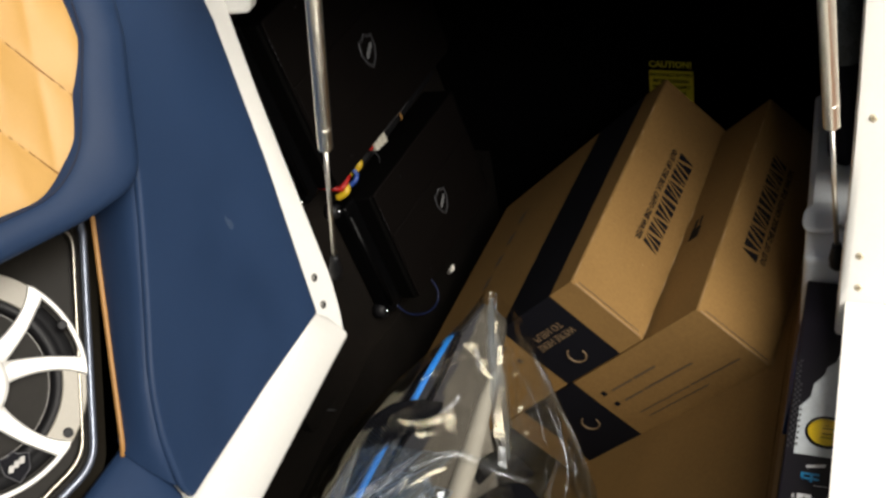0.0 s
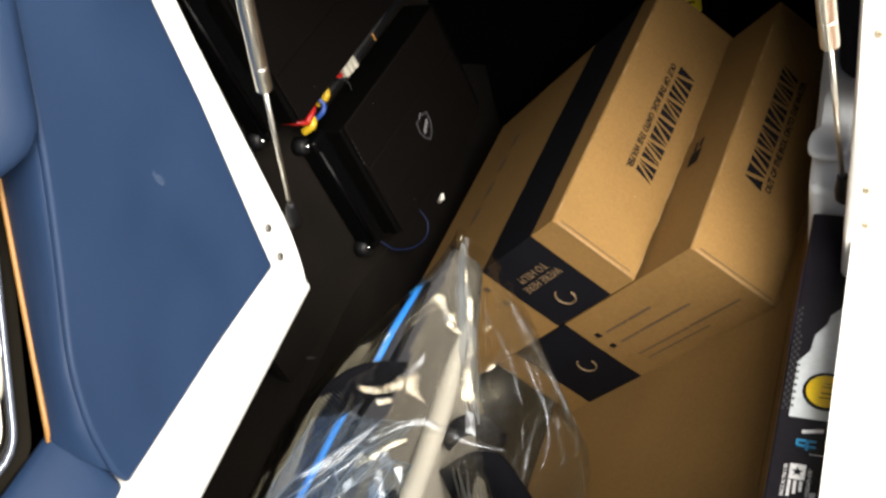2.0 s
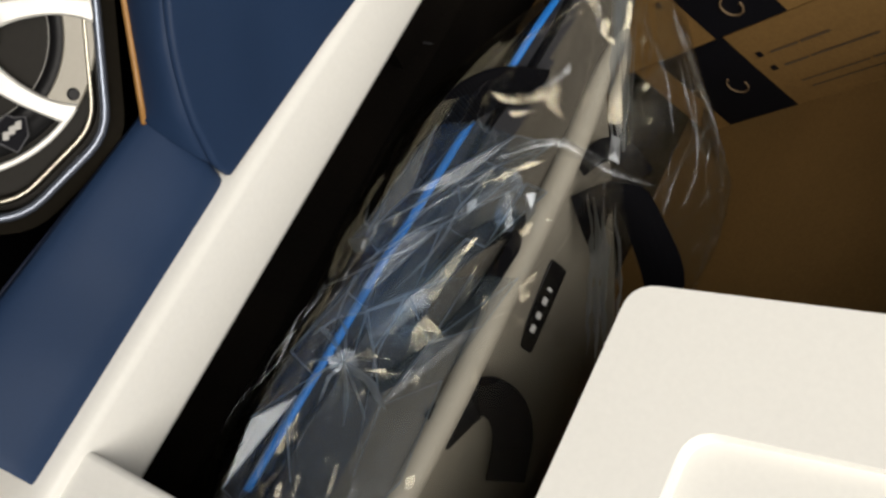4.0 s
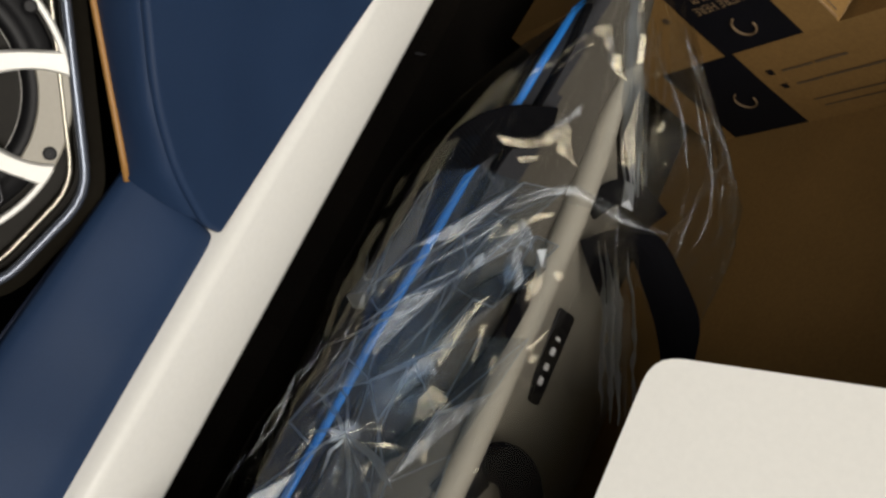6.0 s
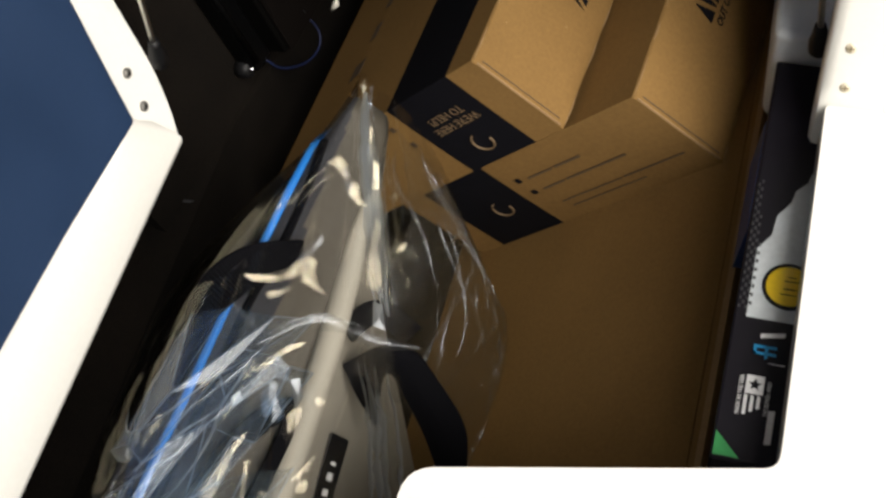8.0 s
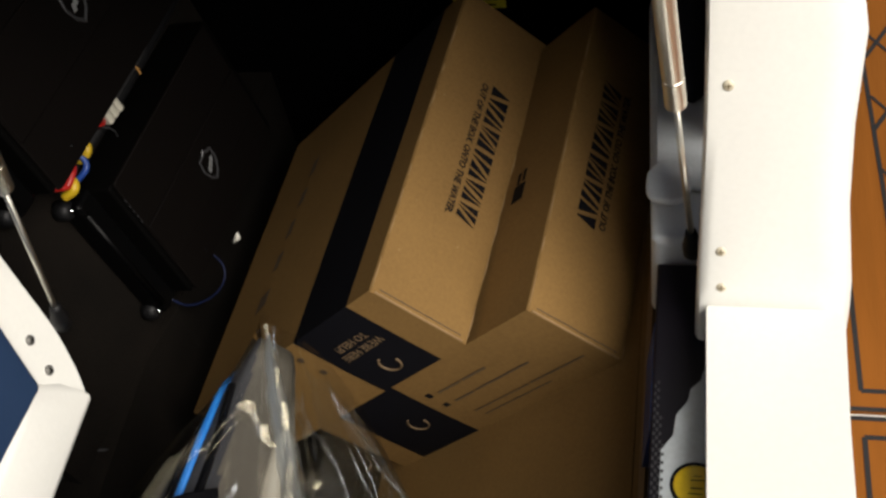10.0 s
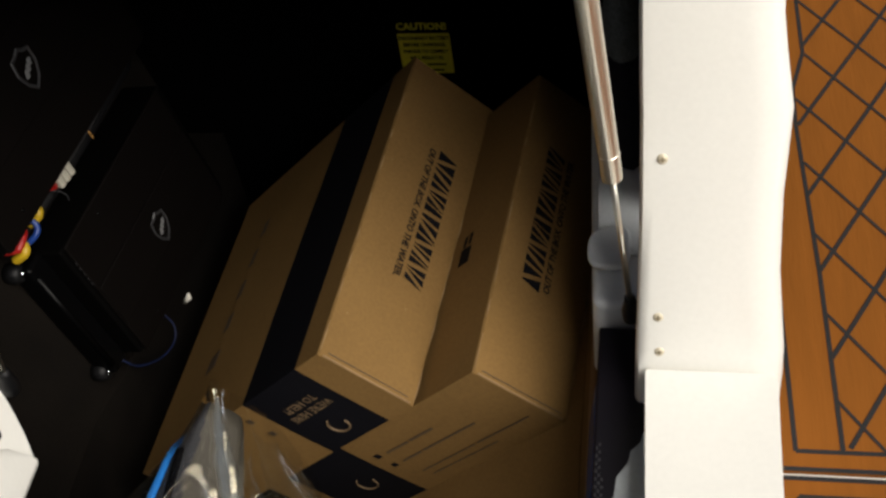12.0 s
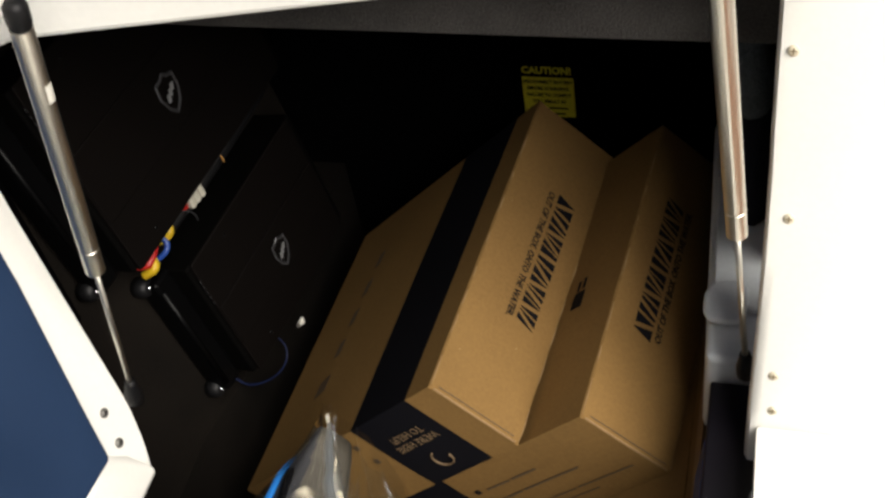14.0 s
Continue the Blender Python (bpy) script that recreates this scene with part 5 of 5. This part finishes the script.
strap([(-0.134, 0.835, 0.238), (-0.131, 0.800, 0.250), (-0.133, 0.760, 0.256), (-0.138, 0.725, 0.259), (-0.150, 0.690, 0.261), (-0.168, 0.655, 0.259), (-0.190, 0.635, 0.254)], 0.013, 0.006, "grab_handle")
strap([(-0.134, 0.830, 0.240), (-0.150, 0.812, 0.252), (-0.168, 0.780, 0.257), (-0.180, 0.735, 0.258), (-0.186, 0.690, 0.258)], 0.020, 0.004, "handle_base")

# Clear bag: a loose skin over the cooler, gathered towards its tip.
def ridged(x, y, z):
    return 1 - 2 * abs(noise.noise(Vector((x, y, z))))


def bag_skin(y, u):
    """A place on the loose bag; y along it, u from 0 to 1 across it."""
    yy = min(max(y, Y0), Y1)
    pts = curve_points(section(yy, 0.014 + 0.008 * math.sin((y - 0.4) * 9) ** 2), 6)
    f = u * (len(pts) - 1)
    k = min(int(f), len(pts) - 2)
    p = pts[k].lerp(pts[k + 1], f - k)
    e = min(1.0, max(0.0, (y - 1.04) / 0.10))
    q = Vector((p.x, y, p.z))
    q = q.lerp(Vector((-0.158, y, q.z if q.z < 0.1 else 0.284 - (0.284 - q.z) * 0.8)), 0.45 * e)
    out = (q - Vector((-0.2, y, 0.05))).normalized()
    loose = min(1.0, max(0.0, (0.88 - y) / 0.12)) * min(1.0, max(0.0, (0.72 - u) / 0.1))
    swell = 0.5 + 0.5 * noise.noise(Vector((u * 5.0 + y * 2.0, y * 4.0, 1.7)))
    long_fold = max(0.0, ridged(u * 13.0 + y * 5.0, y * 2.2, 5.1) - 0.35)
    crush = max(0.0, ridged(u * 15.0 - y * 7.0, y * 13.0, 3.3) - 0.2)
    q = q + Vector((0.040 + 0.018 * min(1.0, max(0.0, (y - 0.9) / 0.1)), 0, 0.0)) * max(0.0, math.sin(math.pi * (u - 0.56) / 0.5) if u > 0.56 else 0.0) * (1 - 0.5 * e)
    return q + out * (0.016 * swell + (0.003 + 0.007 * loose) * long_fold * min(1.0, max(0.0, (u - 0.22) / 0.12)) + 0.012 * loose * crush - 0.004), out


bag = empty("plastic_bag", "clear crinkled plastic bag wrapped loosely round the cooler", "bag")


def film_sheet(name, mat, y0, y1, u0, u1, lift, ny, nu, jitter, seed, smooth, shear=0.0):
    """A stretch of film over the cooler; jitter breaks it into flat facets."""
    r = random.Random(seed)
    bm = bmesh.new()
    vg = []
    for j in range(ny + 1):
        row = []
        for i in range(nu + 1):
            edge = 0 < i < nu and 0 < j < ny
            y = y0 + (y1 - y0) * (j + (r.uniform(-0.35, 0.35) * (jitter > 0))) / ny
            u = u0 + (u1 - u0) * (i + (r.uniform(-0.35, 0.35) * (jitter > 0))) / nu
            u += shear * (y - y0) / (y1 - y0)
            p, out = bag_skin(y, min(1.0, max(0.0, u)))
            row.append(bm.verts.new(p + out * (lift + jitter * r.uniform(-1, 1) * (1 if edge else 0.3))))
        vg.append(row)
    for j in range(ny):
        for i in range(nu):
            q = [vg[j][i], vg[j][i + 1], vg[j + 1][i + 1], vg[j + 1][i]]
            k = r.random() < 0.5
            bm.faces.new((q[0], q[1], q[2]) if k else (q[0], q[1], q[3]))
            bm.faces.new((q[0], q[2], q[3]) if k else (q[1], q[2], q[3]))
    lines = bmesh.new()
    if jitter and not smooth:
        for ed in bm.edges:
            if r.random() < 0.5:
                a, b = ed.verts[0].co, ed.verts[1].co
                side = (b - a).cross(Vector((0.1, -0.3, 0.95))).normalized() * r.uniform(0.0003, 0.0012)
                up = Vector((0, 0, 0.0012))
                lines.faces.new([lines.verts.new(p + up) for p in (a - side * 0.3, b - side, b + side, a + side * 0.4)])
    ob = part(name, bm, mat, bag, smooth=smooth)
    ob.visible_shadow = False
    if lines.faces:
        tagged(part("fold_line", lines, FOLD_LINE, ob), kind="stuff").visible_shadow = False


film_sheet("skin", FILM, 0.40, 1.142, 0.0, 1.0, 0.0, 150, 110, 0.0, 7, True)
film_sheet("overlap", FOLD, 0.755, 0.890, 0.20, 0.42, 0.008, 2, 3, 0.004, 11, False, 0.12)
film_sheet("overlap", FOLD, 0.46, 0.76, 0.22, 0.54, 0.009, 5, 5, 0.009, 5, False, 0.06)
film_sheet("overlap", FOLD, 0.66, 0.835, 0.30, 0.44, 0.016, 3, 3, 0.007, 8, False, 0.14)
film_sheet("overlap", VEIL, 0.87, 1.11, 0.64, 0.90, 0.004, 14, 10, 0.0022, 3, True)

SHINE = Vector((0.46, -0.47, 0.75)).normalized()  # the way that pressed-flat creases face
FALL = Vector((-0.32, 0.43, -0.87)).normalized()


def shard(pts, z, seed=0, tilt=0.10, mat=CREASE):
    """A crushed patch of film: a fan of flat facets round a raised middle, with sharp corners."""
    r = random.Random(seed)
    face = (SHINE + Vector([r.uniform(-tilt, tilt) for _ in range(3)])).normalized()
    ring = [Vector((x, y, z)) for x, y in pts]
    c = sum(ring, Vector()) / len(ring)
    ring = [p - FALL * ((p - c).dot(face) / FALL.dot(face)) for p in ring]
    bm = bmesh.new()
    top = bm.verts.new(c + face * r.uniform(-0.0018, 0.0018) + (ring[0] - c) * r.uniform(-0.4, 0.4))
    vs = [bm.verts.new(p + face * r.uniform(-0.0007, 0.0007)) for p in ring]
    for a, b in zip(vs, vs[1:] + vs[:1]):
        bm.faces.new((top, a, b))
    part("fold", bm, mat, bag).visible_shadow = False


def pleat(pts, width, seed=0, mat=PLEAT, twist=0.35):
    """A soft standing fold: one smooth ribbon with a raised middle that narrows to both ends."""
    line = curve_points([Vector(p) for p in pts], 7)
    rows, n = [], len(line) - 1
    for i, p in enumerate(line):
        d = (line[min(i + 1, n)] - line[max(i - 1, 0)]).normalized()
        sway = Vector([noise.noise(Vector((i * 0.22, seed * 1.7, a))) for a in (0.5, 4.5, 8.5)]) * twist * 2
        face = (SHINE + sway).normalized()
        side = d.cross(face).normalized()
        up = side.cross(d)
        w = width * (0.12 + 0.88 * math.sin(math.pi * (i + 0.2) / (n + 0.4))) * (0.75 + 0.7 * noise.noise(Vector((i * 0.4, seed, 2.2))))
        p = p + side * width * 0.5 * noise.noise(Vector((i * 0.12, seed * 3.1, 7.7)))
        rows.append([p + side * w * a + up * (0.004 + w * h) for a, h in ((-1, -0.25), (-0.45, 0.12), (0, 0.3), (0.4, 0.05), (1, -0.2))])
    part("fold", sheet(rows), mat, bag, smooth=True).visible_shadow = False


# the gathered tip
shard([(-0.160, 1.136), (-0.157, 1.140), (-0.154, 1.135), (-0.148, 1.118), (-0.142, 1.104), (-0.147, 1.106), (-0.154, 1.120)], 0.289, 1, 0.12)
shard([(-0.151, 1.134), (-0.148, 1.136), (-0.143, 1.120), (-0.137, 1.102), (-0.141, 1.106), (-0.145, 1.116)], 0.290, 2, 0.12, SOFT)
# a sharp angled fold like a tick: two fine lines that meet a broad creased arm
shard([(-0.202, 0.990), (-0.194, 0.996), (-0.186, 1.008), (-0.190, 1.010), (-0.199, 0.999)], 0.280, 3, 0.08)
pleat([(-0.192, 1.002, 0.276), (-0.179, 1.032, 0.277), (-0.165, 1.054, 0.278)], 0.0026, 4, CREASE, 0.04)
pleat([(-0.187, 0.999, 0.276), (-0.173, 1.026, 0.277), (-0.158, 1.047, 0.278)], 0.0022, 5, CREASE, 0.04)
pleat([(-0.170, 1.052, 0.279), (-0.157, 1.058, 0.280), (-0.140, 1.034, 0.279), (-0.118, 1.014, 0.278)], 0.0022, 9, CREASE, 0.04)
pleat([(-0.162, 1.046, 0.278), (-0.150, 1.034, 0.278), (-0.136, 1.018, 0.277)], 0.0018, 10, CREASE, 0.04)
shard([(-0.168, 1.052), (-0.158, 1.060), (-0.150, 1.056), (-0.142, 1.040), (-0.146, 1.036), (-0.156, 1.046)], 0.281, 6, 0.08)
shard([(-0.153, 1.050), (-0.146, 1.046), (-0.131, 1.027), (-0.136, 1.020), (-0.144, 1.030)], 0.280, 7, 0.16, SOFT)
shard([(-0.140, 1.034), (-0.133, 1.036), (-0.127, 1.022), (-0.116, 1.013), (-0.128, 1.014), (-0.138, 1.022)], 0.280, 8, 0.08)
# crushed star over the grab handle
shard([(-0.203, 0.924), (-0.194, 0.926), (-0.181, 0.929), (-0.161, 0.939), (-0.153, 0.930), (-0.173, 0.920), (-0.192, 0.918)], 0.285, 12, 0.06)
shard([(-0.165, 0.941), (-0.150, 0.954), (-0.141, 0.947), (-0.150, 0.933), (-0.159, 0.932)], 0.285, 13, 0.14)
shard([(-0.163, 0.944), (-0.157, 0.962), (-0.146, 0.976), (-0.143, 0.966), (-0.152, 0.950)], 0.285, 14, 0.20, SOFT)
shard([(-0.150, 0.938), (-0.143, 0.944), (-0.133, 0.927), (-0.123, 0.917), (-0.138, 0.923), (-0.149, 0.926)], 0.285, 15, 0.06)
shard([(-0.178, 0.911), (-0.166, 0.915), (-0.157, 0.919), (-0.164, 0.909), (-0.172, 0.906)], 0.285, 16, 0.08)
# rim of the overlapping film and the streaks behind it
shard([(-0.162, 0.836), (-0.152, 0.852), (-0.139, 0.866), (-0.126, 0.872), (-0.128, 0.866), (-0.141, 0.856), (-0.150, 0.842)], 0.288, 17, 0.06)
shard([(-0.170, 0.842), (-0.165, 0.850), (-0.160, 0.842), (-0.164, 0.830), (-0.169, 0.832)], 0.287, 18, 0.10)
shard([(-0.172, 0.812), (-0.166, 0.820), (-0.163, 0.812), (-0.167, 0.800)], 0.287, 19, 0.10, STREAK)
pleat([(-0.185, 0.748, 0.284), (-0.172, 0.790, 0.286), (-0.168, 0.822, 0.287), (-0.160, 0.858, 0.287)], 0.0026, 20, CREASE, 0.12)
pleat([(-0.196, 0.716, 0.284), (-0.178, 0.770, 0.286), (-0.176, 0.806, 0.287), (-0.166, 0.846, 0.287)], 0.0020, 21, STREAK, 0.2)
shard([(-0.128, 0.838), (-0.121, 0.842), (-0.113, 0.824), (-0.116, 0.812), (-0.121, 0.822)], 0.285, 22, 0.12, STREAK)
shard([(-0.146, 0.836), (-0.138, 0.832), (-0.132, 0.806), (-0.140, 0.800), (-0.148, 0.818)], 0.285, 23, 0.30, FOLD)
shard([(-0.136, 0.824), (-0.126, 0.820), (-0.122, 0.802), (-0.130, 0.796)], 0.286, 24, 0.35, FOLD)
shard([(-0.150, 0.858), (-0.138, 0.852), (-0.128, 0.834), (-0.142, 0.836)], 0.286, 25, 0.30, FOLD)
# broad crushed run towards the near end
shard([(-0.197, 0.665), (-0.184, 0.700), (-0.172, 0.728), (-0.158, 0.713), (-0.166, 0.700), (-0.178, 0.679)], 0.286, 26, 0.08, FOLD)
shard([(-0.174, 0.722), (-0.166, 0.743), (-0.154, 0.778), (-0.147, 0.790), (-0.153, 0.752), (-0.158, 0.716)], 0.286, 27, 0.10)
shard([(-0.188, 0.672), (-0.180, 0.690), (-0.172, 0.706), (-0.168, 0.700), (-0.178, 0.678)], 0.287, 28, 0.08)
shard([(-0.158, 0.668), (-0.162, 0.688), (-0.159, 0.707), (-0.148, 0.702), (-0.134, 0.690), (-0.146, 0.678)], 0.286, 29, 0.08)
shard([(-0.160, 0.706), (-0.172, 0.690), (-0.176, 0.668), (-0.162, 0.672)], 0.285, 30, 0.30, FOLD)
shard([(-0.266, 0.752), (-0.252, 0.760), (-0.246, 0.744), (-0.256, 0.742)], 0.266, 31, 0.2, STREAK)
shard([(-0.252, 0.752), (-0.247, 0.776), (-0.243, 0.762), (-0.247, 0.746)], 0.267, 32, 0.2, STREAK)
# film gathered to a point at the near end
GATHER = Vector((-0.202, 0.642, 0.290))
shard([(-0.216, 0.640), (-0.206, 0.654), (-0.196, 0.652), (-0.190, 0.640), (-0.198, 0.632), (-0.210, 0.632)], 0.290, 33, 0.30, FOLD)
shard([(-0.190, 0.642), (-0.172, 0.648), (-0.152, 0.648), (-0.166, 0.638), (-0.180, 0.637)], 0.288, 34, 0.10)
for k, (x, y) in enumerate(((-0.207, 0.604), (-0.190, 0.588), (-0.178, 0.592), (-0.166, 0.594), (-0.158, 0.602), (-0.180, 0.668), (-0.168, 0.660), (-0.236, 0.634), (-0.243, 0.664), (-0.228, 0.606), (-0.222, 0.676), (-0.150, 0.620))):
    end = Vector((x, y, 0.286 - 0.3 * max(0.0, -0.215 - x)))
    pleat([GATHER, GATHER.lerp(end, 0.5) + Vector((0.003 * (k % 3 - 1), 0.002, 0.002)), end], (0.0022, 0.0040, 0.0030, 0.0038, 0.0018)[k % 5], 40 + k, CREASE if k in (1, 3, 5, 6) else STREAK, 0.25)
# long edges of the overlapping film, running down from the handle
for k, line in enumerate((((-0.236, 0.880, 0.282), (-0.244, 0.840, 0.280), (-0.248, 0.800, 0.276), (-0.243, 0.774, 0.276)),
                          ((-0.264, 0.790, 0.272), (-0.254, 0.768, 0.274), (-0.236, 0.776, 0.280), (-0.205, 0.812, 0.286), (-0.180, 0.846, 0.288)),
                          ((-0.226, 0.776, 0.282), (-0.200, 0.800, 0.286), (-0.176, 0.832, 0.288), (-0.158, 0.866, 0.287)),
                          ((-0.204, 0.896, 0.284), (-0.182, 0.884, 0.287), (-0.160, 0.872, 0.287)),
                          ((-0.236, 0.730, 0.280), (-0.206, 0.770, 0.286), (-0.180, 0.802, 0.288)),
                          ((-0.262, 0.700, 0.270), (-0.230, 0.730, 0.281), (-0.200, 0.756, 0.286), (-0.186, 0.790, 0.287)))):
    pleat(line, (0.0011, 0.0013, 0.0034, 0.0040, 0.0016, 0.0014)[k], 50 + k, PLEAT if k in (2, 3) else STREAK, 0.3)

# the bundle of long pleats that runs from the tip past the shoulder strap
for k, (off, w) in enumerate(((-0.009, 0.0036), (-0.005, 0.0054), (-0.001, 0.0066), (0.003, 0.0052), (0.007, 0.0040), (0.010, 0.0024))):
    pleat([(-0.152 + off * 0.2, 1.126, 0.290), (-0.141 + off * 0.6, 1.090, 0.284), (-0.127 + off, 1.050, 0.274), (-0.110 + off, 1.004, 0.262), (-0.096 + off, 0.962, 0.250), (-0.083 + off, 0.931, 0.236)], w, 60 + k, CREASE if k == 4 else STREAK if k in (0, 1, 2, 3) else PLEAT, 0.2)
shard([(-0.112, 1.012), (-0.103, 1.000), (-0.090, 0.956), (-0.080, 0.938), (-0.098, 0.942), (-0.106, 0.966)], 0.266, 71, 0.05)
shard([(-0.128, 1.062), (-0.122, 1.060), (-0.106, 1.012), (-0.114, 1.014)], 0.276, 73, 0.06)
shard([(-0.094, 0.936), (-0.084, 0.934), (-0.074, 0.910), (-0.086, 0.912)], 0.252, 74, 0.08, STREAK)
shard([(-0.140, 1.094), (-0.135, 1.092), (-0.122, 1.052), (-0.128, 1.056)], 0.284, 72, 0.08)
# crumpled runs in the film beside the bundle
pleat([(-0.126, 1.088, 0.276), (-0.112, 1.058, 0.268), (-0.102, 1.036, 0.264), (-0.094, 1.010, 0.260)], 0.0042, 150, CREASE, 0.35)
pleat([(-0.098, 1.022, 0.262), (-0.090, 1.000, 0.260), (-0.082, 0.978, 0.256), (-0.072, 0.956, 0.250)], 0.0046, 152, CREASE, 0.35)
pleat([(-0.110, 1.066, 0.268), (-0.098, 1.040, 0.262), (-0.086, 1.010, 0.256)], 0.0030, 153, SOFT, 0.4)
for k, (x, y, w) in enumerate(((-0.104, 1.040, 0.005), (-0.082, 0.990, 0.004), (-0.066, 0.955, 0.003))):
    shard([(x - w, y - 0.003), (x - w * 0.4, y + 0.006), (x + w, y + 0.004), (x + w * 0.5, y - 0.006)], 0.258, 155 + k, 0.2)
# pleats hanging beside the deck block, before the shoulder strap
for k, (off, w) in enumerate(((-0.014, 0.0034), (-0.007, 0.0052), (0.0, 0.0044), (0.007, 0.0050), (0.013, 0.0026))):
    pleat([(-0.088 + off, 0.890, 0.212), (-0.074 + off, 0.862, 0.212), (-0.060 + off, 0.832, 0.212), (-0.048 + off, 0.800, 0.213), (-0.036 + off, 0.770, 0.215), (-0.026 + off, 0.742, 0.217)], w, 80 + k, CREASE if k == 3 else STREAK, 0.2)
# a faint fold of film drawn across the top to the strap
pleat([(-0.170, 0.864, 0.286), (-0.143, 0.890, 0.280), (-0.115, 0.901, 0.268), (-0.080, 0.900, 0.256), (-0.046, 0.908, 0.236)], 0.0100, 90, SOFT, 0.2)
pleat([(-0.168, 0.866, 0.287), (-0.142, 0.894, 0.281), (-0.112, 0.906, 0.268), (-0.078, 0.904, 0.256)], 0.0016, 91, PLEAT, 0.2)
# finer folds that follow the loose skin, over the side and towards the near end
fine = random.Random(17)
for k in range(22):
    u, y0, span = fine.uniform(0.62, 0.90), fine.uniform(1.00, 1.12), fine.uniform(0.06, 0.2)
    pleat([bag_skin(y0 - span * a / 4, u + 0.03 * math.sin(a + k) + 0.012 * a)[0] for a in range(5)], fine.uniform(0.0008, 0.0030), 200 + k, SOFT if k % 3 == 0 else PLEAT, 0.6)
for k in range(10):
    u, y0, span = fine.uniform(0.16, 0.44), fine.uniform(0.66, 0.92), fine.uniform(0.06, 0.18)
    pleat([bag_skin(y0 - span * a / 4, u - 0.012 * a)[0] for a in range(5)], fine.uniform(0.0007, 0.0018), 120 + k, PLEAT, 0.6)

tagged(part("paper_scrap", prism([(-0.007, -0.001), (0.002, -0.0018), (0.007, 0.0), (0.001, 0.0012), (-0.005, 0.0016)], 0.001, m=pose(-0.426, 1.117, 0.0365, 0, 0, 10)), BADGE), "small pale scrap on the locker carpet", "litter")
